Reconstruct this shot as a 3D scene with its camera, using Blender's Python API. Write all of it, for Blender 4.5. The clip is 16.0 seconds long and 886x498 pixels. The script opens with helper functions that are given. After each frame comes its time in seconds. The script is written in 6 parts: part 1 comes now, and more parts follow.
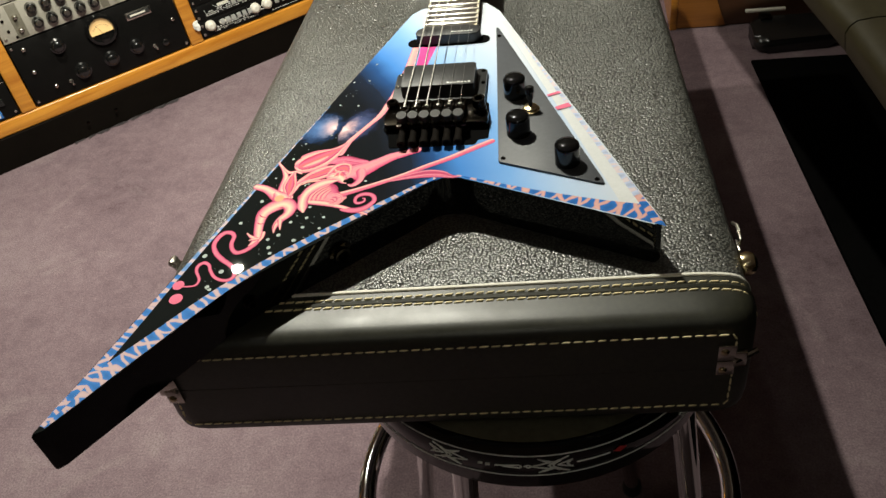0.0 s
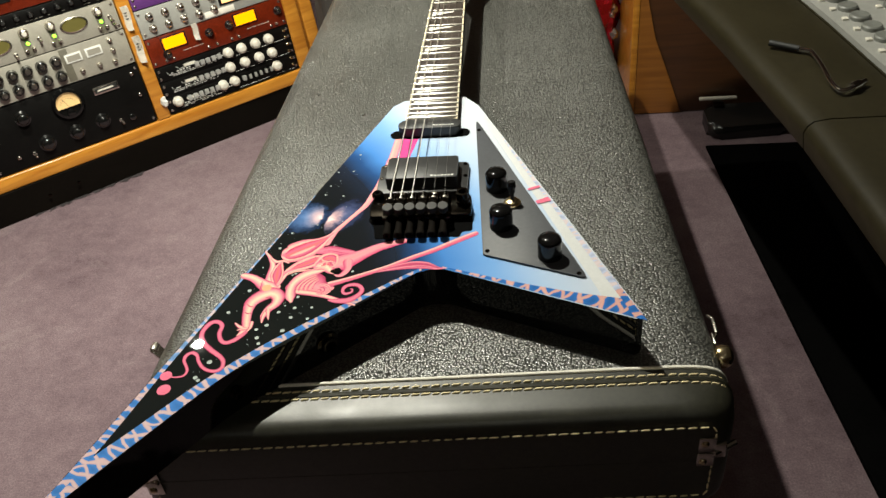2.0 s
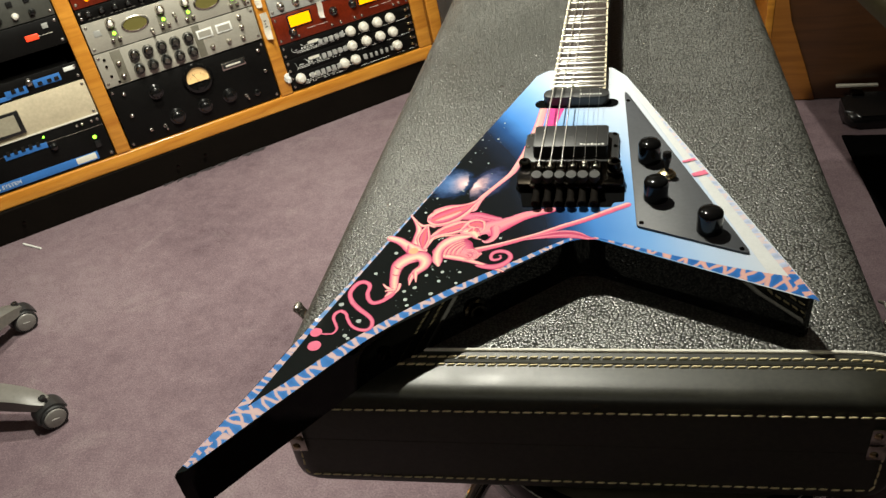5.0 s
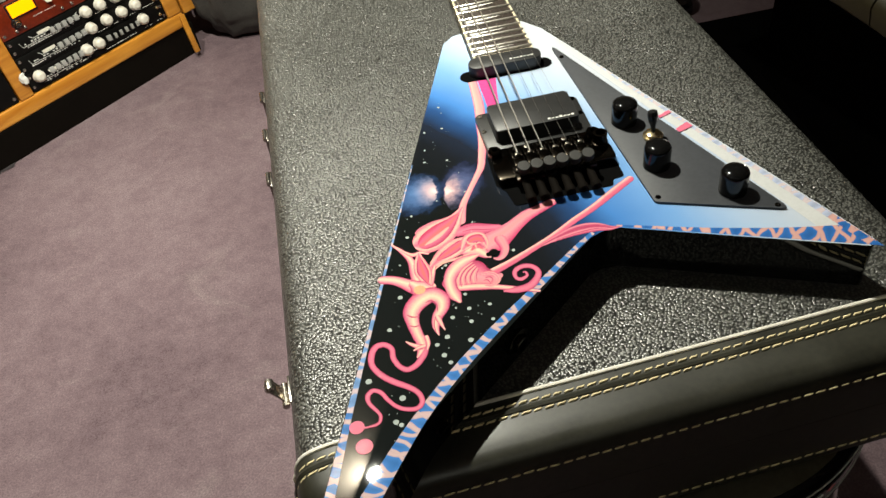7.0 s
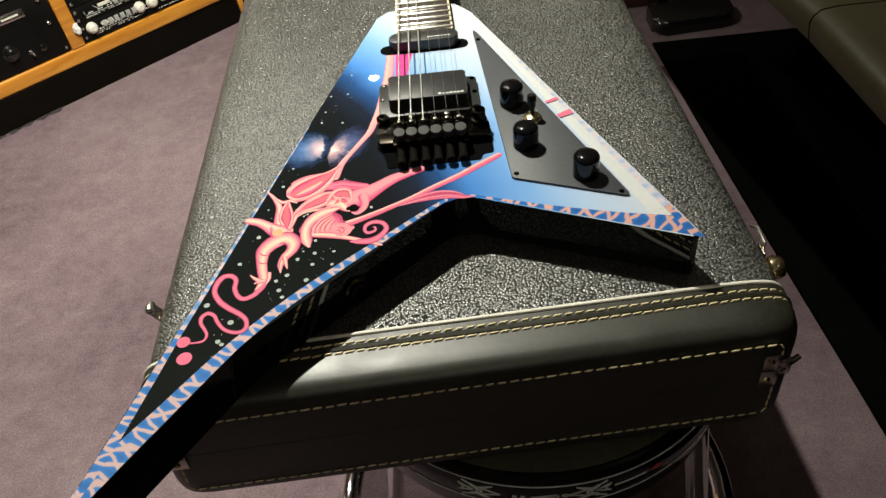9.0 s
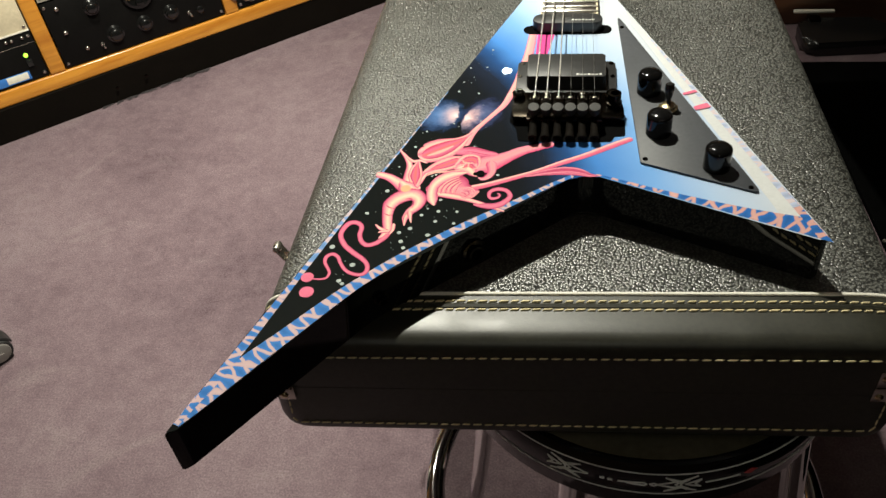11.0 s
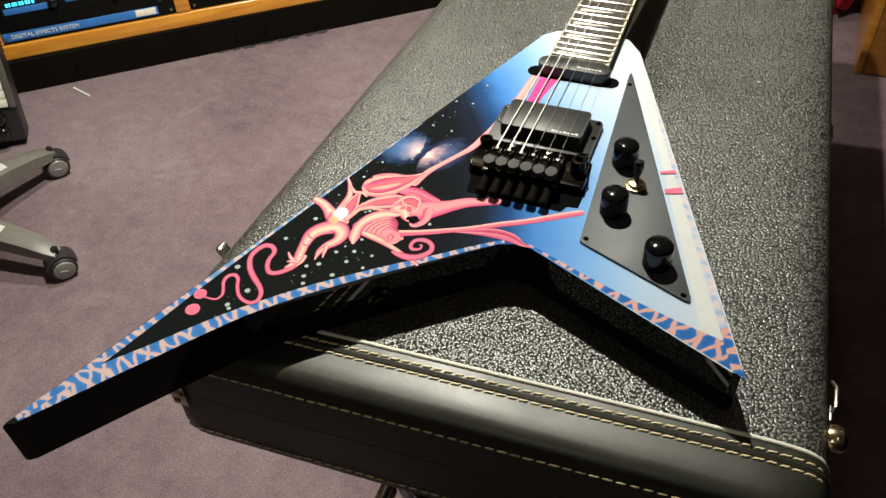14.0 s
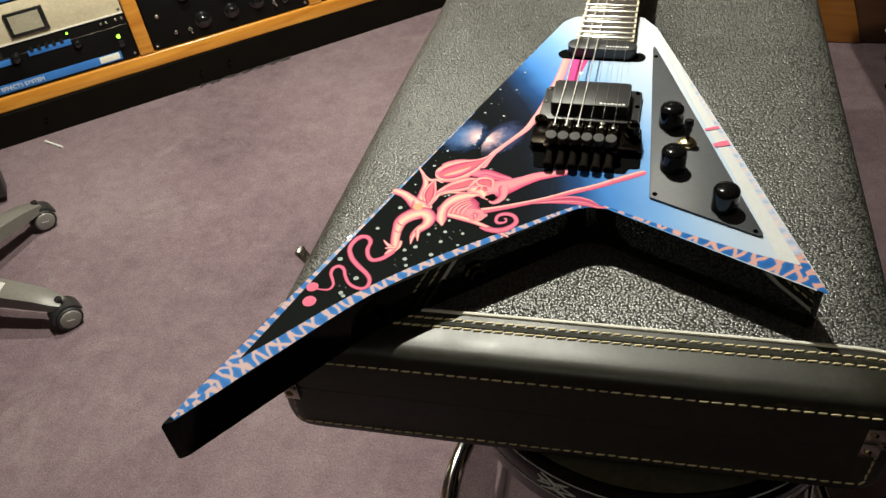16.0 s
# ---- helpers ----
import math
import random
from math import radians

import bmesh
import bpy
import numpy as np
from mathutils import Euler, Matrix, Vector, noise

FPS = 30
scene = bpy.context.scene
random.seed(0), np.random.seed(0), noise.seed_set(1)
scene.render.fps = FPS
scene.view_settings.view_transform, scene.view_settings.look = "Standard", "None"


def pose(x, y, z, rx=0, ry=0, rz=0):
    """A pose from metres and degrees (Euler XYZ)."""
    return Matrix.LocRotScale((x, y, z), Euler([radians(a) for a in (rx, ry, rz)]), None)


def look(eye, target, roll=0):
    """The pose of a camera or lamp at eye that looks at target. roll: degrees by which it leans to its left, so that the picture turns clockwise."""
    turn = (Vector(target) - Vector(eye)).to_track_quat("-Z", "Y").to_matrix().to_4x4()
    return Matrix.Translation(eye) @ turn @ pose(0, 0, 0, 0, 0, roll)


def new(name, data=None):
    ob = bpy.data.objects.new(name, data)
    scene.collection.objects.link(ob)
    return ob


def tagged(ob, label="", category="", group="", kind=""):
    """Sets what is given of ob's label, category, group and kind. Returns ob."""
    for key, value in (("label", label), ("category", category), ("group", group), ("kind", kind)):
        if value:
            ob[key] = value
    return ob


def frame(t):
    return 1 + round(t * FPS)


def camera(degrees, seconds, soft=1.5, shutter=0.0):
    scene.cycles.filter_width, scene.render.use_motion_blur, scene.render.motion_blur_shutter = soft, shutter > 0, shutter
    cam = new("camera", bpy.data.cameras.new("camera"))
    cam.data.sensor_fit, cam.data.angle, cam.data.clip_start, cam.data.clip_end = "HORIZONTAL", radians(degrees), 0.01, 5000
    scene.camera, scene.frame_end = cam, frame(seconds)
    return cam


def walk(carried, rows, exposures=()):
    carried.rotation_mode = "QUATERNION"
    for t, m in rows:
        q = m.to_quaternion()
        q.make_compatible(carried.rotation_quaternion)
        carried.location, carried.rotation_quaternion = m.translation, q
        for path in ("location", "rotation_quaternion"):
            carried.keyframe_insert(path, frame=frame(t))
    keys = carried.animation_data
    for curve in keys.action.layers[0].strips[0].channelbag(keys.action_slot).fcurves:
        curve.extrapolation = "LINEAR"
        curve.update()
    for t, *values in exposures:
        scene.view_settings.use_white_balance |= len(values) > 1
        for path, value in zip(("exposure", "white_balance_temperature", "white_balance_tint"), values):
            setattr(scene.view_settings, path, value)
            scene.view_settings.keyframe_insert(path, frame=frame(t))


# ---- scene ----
cam = camera(55.2, 16.0)
PATH = [
    (0, (0.13, -0.41, 1.374), (-0.183, 1.031, 0.023), -10.0),
    (0.5, (0.144, -0.405, 1.384), (-0.147, 1.09, 0.087), -9.7),
    (1, (0.149, -0.403, 1.385), (-0.114, 1.116, 0.11), -8.6),
    (1.5, (0.14, -0.402, 1.387), (-0.087, 1.131, 0.122), -7.1),
    (2, (0.106, -0.413, 1.401), (-0.097, 1.146, 0.165), -6.3),
    (2.5, (0.024, -0.521, 1.416), (-0.15, 1.053, 0.196), -5.3),
    (3, (-0.036, -0.628, 1.431), (-0.174, 0.945, 0.203), -4.6),
    (3.5, (-0.043, -0.658, 1.435), (-0.156, 0.917, 0.208), -4.1),
    (4, (-0.017, -0.623, 1.428), (-0.114, 0.955, 0.203), -3.9),
    (4.5, (0.029, -0.493, 1.405), (-0.174, 1.079, 0.184), -5.7),
    (5, (0.059, -0.416, 1.38), (-0.373, 1.098, 0.147), -9.2),
    (5.2, (0.063, -0.395, 1.382), (-0.397, 1.106, 0.143), -9.7),
    (7.3, (-0.156, -0.271, 1.369), (0.054, 1.125, -0.048), -6.4),
    (7.5, (-0.15, -0.271, 1.367), (0.091, 1.119, -0.051), -5.2),
    (8, (-0.09, -0.29, 1.364), (0.139, 1.111, -0.044), -4.0),
    (8.5, (0.012, -0.335, 1.363), (0.139, 1.076, -0.049), -4.3),
    (9, (0.014, -0.353, 1.375), (-0.022, 1.071, -0.029), -6.7),
    (9.2, (0.004, -0.367, 1.371), (-0.086, 1.072, -0.015), -6.6),
    (11.3, (0.006, -0.384, 1.368), (-0.3, 1.028, -0.015), -6.6),
    (11.5, (-0.005, -0.37, 1.363), (-0.321, 1.041, -0.018), -6.6),
    (12, (-0.051, -0.268, 1.34), (-0.347, 1.114, -0.074), -5.7),
    (12.5, (-0.048, -0.228, 1.334), (-0.3, 1.138, -0.105), -2.3),
    (13, (0.076, -0.24, 1.36), (-0.283, 1.117, -0.066), 0.8),
    (13.5, (0.149, -0.264, 1.372), (-0.358, 1.05, -0.049), -1.6),
    (14, (0.155, -0.282, 1.379), (-0.421, 1.018, -0.027), -3.7),
    (14.5, (0.147, -0.3, 1.386), (-0.448, 1.007, -0.006), -4.2),
    (15, (0.14, -0.321, 1.381), (-0.459, 0.985, -0.01), -6.8),
    (15.5, (0.123, -0.342, 1.385), (-0.477, 0.966, -0.004), -6.6),
    (16, (0.07, -0.373, 1.398), (-0.405, 0.99, 0.014), -7.5),
]
walk(cam, [(t, look(eye, target, roll)) for t, eye, target, roll in PATH])

# ---- build ----
scene.view_settings.exposure = 0.0
world = bpy.data.worlds.new("world")
world.use_nodes = True
world.node_tree.nodes["Background"].inputs[0].default_value = (0.010, 0.009, 0.008, 1)
scene.world = world


def downlight_lamp(x, y, watts, radius, tint, beam=180, tilt=0):
    data = bpy.data.lights.new("downlight_lamp", "AREA")
    data.shape, data.size, data.energy, data.color = "DISK", radius * 2, watts, tint
    data.spread = radians(beam)
    lamp = new("downlight_lamp", data)
    lamp.location = (x, y, 2.135)
    lamp.rotation_euler = (radians(tilt * 0.5), radians(tilt), 0)
    return lamp


WARM = (0.99, 0.970, 0.825)
LAMPS = [(-0.87, 1.31, 16.0, 108, 0), (-0.225, 2.24, 1.6, 180, 0), (-0.28, 0.755, 53.0, 180, 26),
         (0.98, 1.62, 0.5, 180, 0), (0.60, -0.70, 0.5, 180, 0), (-0.95, -0.45, 0.5, 180, 0), (0.0, -1.7, 3.2, 180, 0)]
for lx, ly, lw, beam, tilt in LAMPS:
    downlight_lamp(lx, ly, lw, 0.016, WARM, beam, tilt)

# ---------------------------------------------------------------- materials


def nodes_of(name):
    m = bpy.data.materials.new(name)
    m.use_nodes = True
    t = m.node_tree
    return m, t, t.nodes["Principled BSDF"]


def add(t, kind, **inputs):
    n = t.nodes.new(kind)
    for key, value in inputs.items():
        n.inputs[key.replace("_", " ")].default_value = value
    return n


def ramp(t, source, stops):
    r = t.nodes.new("ShaderNodeValToRGB")
    while len(r.color_ramp.elements) < len(stops):
        r.color_ramp.elements.new(0.5)
    for e, (p, c) in zip(r.color_ramp.elements, stops):
        e.position, e.color = p, (*c, 1)
    t.links.new(source, r.inputs[0])
    return r.outputs[0]


def tint(c, k):
    return tuple(min(1.0, v * k) for v in c)


def mat(name, base, rough=0.5, metal=0.0, var=0.2, scale=9.0, bump=0.0, bscale=300.0, coat=0.0, spread=0.1, fine=None, spec=0.5):
    """A surface with large and small variation in colour and gloss."""
    m, t, p = nodes_of(name)
    co = t.nodes.new("ShaderNodeTexCoord").outputs["Object"]
    big = add(t, "ShaderNodeTexNoise", Scale=scale, Detail=4.0, Roughness=0.6)
    small = add(t, "ShaderNodeTexNoise", Scale=fine or scale * 14, Detail=3.0)
    for n in (big, small):
        t.links.new(co, n.inputs["Vector"])
    mix = t.nodes.new("ShaderNodeMath")
    mix.operation = "ADD"
    half = t.nodes.new("ShaderNodeMath")
    half.operation = "MULTIPLY"
    half.inputs[1].default_value = 0.5
    t.links.new(big.outputs[0], mix.inputs[0])
    t.links.new(small.outputs[0], mix.inputs[1])
    t.links.new(mix.outputs[0], half.inputs[0])
    t.links.new(ramp(t, half.outputs[0], [(0.32, tint(base, 1 - var)), (0.68, tint(base, 1 + var))]), p.inputs["Base Color"])
    mr = add(t, "ShaderNodeMapRange")
    mr.inputs["To Min"].default_value, mr.inputs["To Max"].default_value = max(0.02, rough - spread), min(1, rough + spread)
    t.links.new(big.outputs[0], mr.inputs[0])
    t.links.new(mr.outputs[0], p.inputs["Roughness"])
    p.inputs["Metallic"].default_value = metal
    p.inputs["Coat Weight"].default_value = coat
    p.inputs["Coat Roughness"].default_value = 0.015
    p.inputs["Specular IOR Level"].default_value = spec
    if bump:
        bn = add(t, "ShaderNodeTexNoise", Scale=bscale, Detail=3.0)
        t.links.new(co, bn.inputs["Vector"])
        b = add(t, "ShaderNodeBump", Strength=bump, Distance=0.001)
        t.links.new(bn.outputs[0], b.inputs["Height"])
        t.links.new(b.outputs[0], p.inputs["Normal"])
    return m


def glow(name, colour, strength):
    m, t, p = nodes_of(name)
    p.inputs["Base Color"].default_value = (*colour, 1)
    p.inputs["Emission Color"].default_value = (*colour, 1)
    p.inputs["Emission Strength"].default_value = strength
    p.inputs["Roughness"].default_value = 0.3
    return m


def tolex():
    """Black vinyl with a pebbled grain, its groove shade put into the colour."""
    m, t, p = nodes_of("tolex")
    co = t.nodes.new("ShaderNodeTexCoord").outputs["Object"]
    warp = add(t, "ShaderNodeTexNoise", Scale=420.0, Detail=2.0)
    t.links.new(co, warp.inputs["Vector"])
    shift = t.nodes.new("ShaderNodeVectorMath")
    shift.operation = "MULTIPLY_ADD"
    shift.inputs[1].default_value = (0.0012, 0.0012, 0.0)
    t.links.new(warp.outputs["Color"], shift.inputs[0])
    t.links.new(co, shift.inputs[2])
    cell = add(t, "ShaderNodeTexVoronoi", Scale=440.0)
    cell.feature = "F1"
    t.links.new(shift.outputs[0], cell.inputs["Vector"])
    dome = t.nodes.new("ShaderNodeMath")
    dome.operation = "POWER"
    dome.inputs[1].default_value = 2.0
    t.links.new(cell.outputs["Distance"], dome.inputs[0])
    fine = add(t, "ShaderNodeTexNoise", Scale=1100.0, Detail=2.0)
    t.links.new(co, fine.inputs["Vector"])
    relief = t.nodes.new("ShaderNodeMath")
    relief.operation = "MULTIPLY_ADD"
    relief.inputs[1].default_value = 0.04
    t.links.new(fine.outputs[0], relief.inputs[0])
    t.links.new(dome.outputs[0], relief.inputs[2])
    dust = add(t, "ShaderNodeTexNoise", Scale=5.0, Detail=6.0, Roughness=0.65)
    t.links.new(co, dust.inputs["Vector"])
    worn = ramp(t, dust.outputs[0], [(0.3, (0.109, 0.110, 0.099)), (0.75, (0.180, 0.181, 0.163))])
    # shade between the pebbles, multiplied into the base colour
    groove_shade = ramp(t, dome.outputs[0], [(0.05, (1.0,) * 3), (0.30, (0.14,) * 3)])
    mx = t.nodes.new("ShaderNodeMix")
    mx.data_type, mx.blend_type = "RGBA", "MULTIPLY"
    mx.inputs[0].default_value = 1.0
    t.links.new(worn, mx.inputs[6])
    t.links.new(groove_shade, mx.inputs[7])
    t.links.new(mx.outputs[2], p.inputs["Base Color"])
    t.links.new(ramp(t, dust.outputs[0], [(0.3, (0.27,) * 3), (0.75, (0.36,) * 3)]), p.inputs["Roughness"])
    p.inputs["Specular IOR Level"].default_value = 0.85
    b = add(t, "ShaderNodeBump", Strength=1.0, Distance=0.0008)
    b.invert = True
    t.links.new(relief.outputs[0], b.inputs["Height"])
    t.links.new(b.outputs[0], p.inputs["Normal"])
    return m


def carpet_mat():
    m, t, p = nodes_of("carpet_pile")
    co = t.nodes.new("ShaderNodeTexCoord").outputs["Object"]
    a = add(t, "ShaderNodeTexNoise", Scale=1.6, Detail=5.0, Roughness=0.6)
    f = add(t, "ShaderNodeTexNoise", Scale=260.0, Detail=3.0)
    for n in (a, f):
        t.links.new(co, n.inputs["Vector"])
    mid_ = add(t, "ShaderNodeTexNoise", Scale=22.0, Detail=9.0, Roughness=0.85)
    t.links.new(co, mid_.inputs["Vector"])
    both = t.nodes.new("ShaderNodeMix")
    both.inputs[0].default_value = 0.5
    t.links.new(a.outputs[0], both.inputs[2])
    t.links.new(mid_.outputs[0], both.inputs[3])
    c0 = ramp(t, both.outputs[0], [(0.36, (0.106, 0.072, 0.084)), (0.5, (0.184, 0.131, 0.146)), (0.64, (0.248, 0.187, 0.203))])
    scuff = add(t, "ShaderNodeTexNoise", Scale=3.4, Detail=9.0, Roughness=0.7, Distortion=1.4)
    t.links.new(co, scuff.inputs["Vector"])
    worn = t.nodes.new("ShaderNodeMix")
    worn.data_type = "RGBA"
    t.links.new(ramp(t, scuff.outputs[0], [(0.55, (0, 0, 0)), (0.74, (0.6, 0.6, 0.6))]), worn.inputs[0])
    t.links.new(c0, worn.inputs[6])
    worn.inputs[7].default_value = (0.285, 0.230, 0.234, 1)
    c1 = worn.outputs[2]
    c2 = ramp(t, f.outputs[0], [(0.3, (0.66,) * 3), (0.7, (1.05,) * 3)])
    mx = t.nodes.new("ShaderNodeMix")
    mx.data_type, mx.blend_type = "RGBA", "MULTIPLY"
    mx.inputs[0].default_value = 1.0
    t.links.new(c1, mx.inputs[6])
    t.links.new(c2, mx.inputs[7])
    t.links.new(mx.outputs[2], p.inputs["Base Color"])
    p.inputs["Roughness"].default_value = 0.95
    p.inputs["Specular IOR Level"].default_value = 0.15
    b = add(t, "ShaderNodeBump", Strength=0.5, Distance=0.002)
    t.links.new(f.outputs[0], b.inputs["Height"])
    t.links.new(b.outputs[0], p.inputs["Normal"])
    return m


def wood_mat(name, dark, light, rough=0.35):
    m, t, p = nodes_of(name)
    co = t.nodes.new("ShaderNodeTexCoord").outputs["Object"]
    mp = add(t, "ShaderNodeMapping")
    mp.inputs["Scale"].default_value = (2.5, 30.0, 30.0)
    t.links.new(co, mp.inputs["Vector"])
    g = add(t, "ShaderNodeTexNoise", Scale=2.0, Detail=6.0, Distortion=0.6)
    t.links.new(mp.outputs[0], g.inputs["Vector"])
    t.links.new(ramp(t, g.outputs[0], [(0.3, dark), (0.7, light)]), p.inputs["Base Color"])
    p.inputs["Roughness"].default_value = rough
    p.inputs["Coat Weight"].default_value = 0.3
    p.inputs["Coat Roughness"].default_value = 0.15
    b = add(t, "ShaderNodeBump", Strength=0.12, Distance=0.001)
    t.links.new(g.outputs[0], b.inputs["Height"])
    t.links.new(b.outputs[0], p.inputs["Normal"])
    return m


TOLEX = tolex()
CARPET = carpet_mat()
LEATHER = mat("edge_leather", (0.0205, 0.0200, 0.0125), 0.44, var=0.45, scale=17, bump=0.07, bscale=520, spread=0.16, spec=0.66)
BLACK_LACQUER = mat("black_lacquer", (0.005, 0.005, 0.005), 0.5, spec=0.0, var=0.2, coat=1.0, spread=0.03)
BLACK_SIDE = mat("black_side_lacquer", (0.004, 0.004, 0.004), 0.5, spec=0.0, var=0.2, coat=0.65, spread=0.03)
BLACK_PLASTIC = mat("black_plastic", (0.012, 0.012, 0.012), 0.22, var=0.2, spread=0.05)
BLACK_SATIN = mat("black_satin", (0.018, 0.018, 0.018), 0.42, var=0.25, bump=0.05, bscale=700)
BLACK_METAL = mat("black_nickel", (0.024, 0.020, 0.0155), 0.20, metal=1.0, var=0.3)
GUARD = mat("guard_aluminium", (0.046, 0.049, 0.056), 0.48, metal=0.0, var=0.14, scale=20, bump=0.03, bscale=900, spec=0.3)
CHROME = mat("chrome", (0.68, 0.68, 0.67), 0.05, metal=1.0, var=0.06, spread=0.03)
STEEL = mat("nickel_steel", (0.62, 0.58, 0.52), 0.26, metal=1.0, var=0.15)
BRASS = mat("brass", (0.66, 0.54, 0.32), 0.22, metal=1.0, var=0.15)
THREAD = mat("yellow_thread", (0.76, 0.64, 0.37), 0.7, var=0.25, scale=60)
PIPING = mat("piping_bead", (0.84, 0.81, 0.72), 0.4, var=0.15, scale=40)
OAK = wood_mat("honey_wood", (0.40, 0.140, 0.014), (0.62, 0.275, 0.038), 0.28)
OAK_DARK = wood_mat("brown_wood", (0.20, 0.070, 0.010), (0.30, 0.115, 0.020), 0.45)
SKIRT = mat("black_board", (0.0055, 0.0042, 0.0032), 0.8, var=0.3, spec=0.05)
# sheenless black, the shade under the console put into a colour
VOID = mat("under_console_black", (0.003, 0.003, 0.003), 1.0, var=0.3, spec=0.0)
WALL = mat("wall_paint", (0.16, 0.10, 0.065), 0.8, var=0.12, scale=3)
CEIL = mat("ceiling_paint", (0.30, 0.26, 0.22), 0.9, var=0.06, scale=3)
CONSOLE = mat("console_vinyl", (0.019, 0.0155, 0.0070), 0.5, spec=0.18, var=0.25, scale=7, bump=0.15, bscale=900)
GREY_PANEL = mat("grey_panel", (0.30, 0.30, 0.28), 0.4, var=0.1)
ALU = mat("brushed_aluminium", (0.355, 0.335, 0.285), 0.36, metal=0.2, var=0.1, scale=16)
CREAM = mat("cream_plastic", (0.66, 0.63, 0.55), 0.35, var=0.1)
RED_PANEL = mat("oxblood_panel", (0.125, 0.013, 0.003), 0.3, var=0.35)
BLUE_PANEL = mat("blue_panel", (0.03, 0.14, 0.42), 0.4, var=0.12)
DARK_PANEL = mat("dark_panel", (0.0045, 0.0042, 0.004), 0.40, var=0.3, spec=0.12)
WHITE_BITS = mat("white_marking", (0.7, 0.7, 0.66), 0.5, var=0.1)
GREY_PLASTIC = mat("grey_plastic", (0.13, 0.122, 0.108), 0.4, var=0.15)
RUBBER = mat("black_rubber", (0.015, 0.015, 0.015), 0.6, var=0.2)
FABRIC = mat("grey_fabric", (0.045, 0.042, 0.038), 0.9, var=0.35, scale=18, bump=0.4, bscale=700)
AMBER = glow("amber_display", (1.0, 0.32, 0.0), 1.4)
GREEN_LED = glow("green_led", (0.35, 1.0, 0.05), 3.0)
RED_LED = glow("red_led", (1.0, 0.06, 0.02), 0.7)
CYAN = glow("cyan_display", (0.05, 0.6, 1.0), 2.0)
METER = glow("meter_face", (0.85, 0.56, 0.25), 0.16)

# ---------------------------------------------------------------- mesh tools

WHERE = {}


def thing(name, label, category, at=(0, 0, 0), m=None, group="", kind=""):
    ob = new(name)
    ob.empty_display_size = 0.05
    w = m if m is not None else Matrix.Translation(at)
    ob.matrix_basis = w
    WHERE[ob] = w
    return tagged(ob, label, category, group, kind)


def mesh_of(name, bm, material, smooth=True):
    me = bpy.data.meshes.new(name)
    bm.normal_update()
    bm.to_mesh(me)
    bm.free()
    for k in material if isinstance(material, (list, tuple)) else [material]:
        me.materials.append(k)
    if smooth:
        for f in me.polygons:
            f.use_smooth = True
        me.set_sharp_from_angle(angle=radians(38))
    return me


def part(name, bm, material, parent, label="", local=False, smooth=True):
    """Links a bmesh, given in the room's coordinates, as one mesh under a thing or a part."""
    if not local:
        bm.transform(WHERE[parent].inverted())
    ob = new(name, mesh_of(name, bm, material, smooth))
    ob.parent = parent
    WHERE[ob] = WHERE[parent]
    return tagged(ob, label)


def solo(name, bm, material, label, category="", kind="", group="", smooth=True):
    ob = new(name, mesh_of(name, bm, material, smooth))
    WHERE[ob] = Matrix.Identity(4)
    return tagged(ob, label, category, group, kind)


def box(bm, lo, hi, bevel=0.0, seg=2, m=None):
    lo, hi = Vector(lo), Vector(hi)
    r = bmesh.ops.create_cube(bm, size=1.0, matrix=Matrix.Translation((lo + hi) / 2) @ Matrix.Diagonal((*(hi - lo), 1)))
    vs = r["verts"]
    if bevel:
        es = list({e for v in vs for e in v.link_edges})
        out = bmesh.ops.bevel(bm, geom=es, offset=bevel, segments=seg, affect="EDGES", profile=0.5)
        vs = list({v for f in out["faces"] for v in f.verts} | {v for v in vs if v.is_valid})
    if m is not None:
        bmesh.ops.transform(bm, matrix=m, verts=vs)
    return bm


def lathe(bm, profile, centre=(0, 0, 0), seg=24, m=None):
    """Turns (radius, height) pairs round the z axis."""
    m = m if m is not None else Matrix.Translation(centre)
    rings = []
    for r, h in profile:
        if r < 1e-6:
            rings.append([bm.verts.new(m @ Vector((0, 0, h)))])
        else:
            rings.append([bm.verts.new(m @ Vector((r * math.cos(2 * math.pi * i / seg), r * math.sin(2 * math.pi * i / seg), h))) for i in range(seg)])
    for a, b in zip(rings, rings[1:]):
        for i in range(seg):
            j = (i + 1) % seg
            if len(a) == 1 and len(b) > 1:
                bm.faces.new((a[0], b[j], b[i])[::-1])
            elif len(b) == 1 and len(a) > 1:
                bm.faces.new((a[i], a[j], b[0]))
            elif len(a) > 1:
                bm.faces.new((a[i], a[j], b[j], b[i]))
    return bm


def axis_m(p, d):
    """A matrix whose z runs along d, at p."""
    return Matrix.Translation(p) @ Vector(d).to_track_quat("Z", "Y").to_matrix().to_4x4()


def rod(bm, a, b, r, seg=12, r2=None):
    a, b = Vector(a), Vector(b)
    length = (b - a).length
    return lathe(bm, [(0, 0), (r, 0), (r if r2 is None else r2, length), (0, length)], seg=seg, m=axis_m(a, b - a))


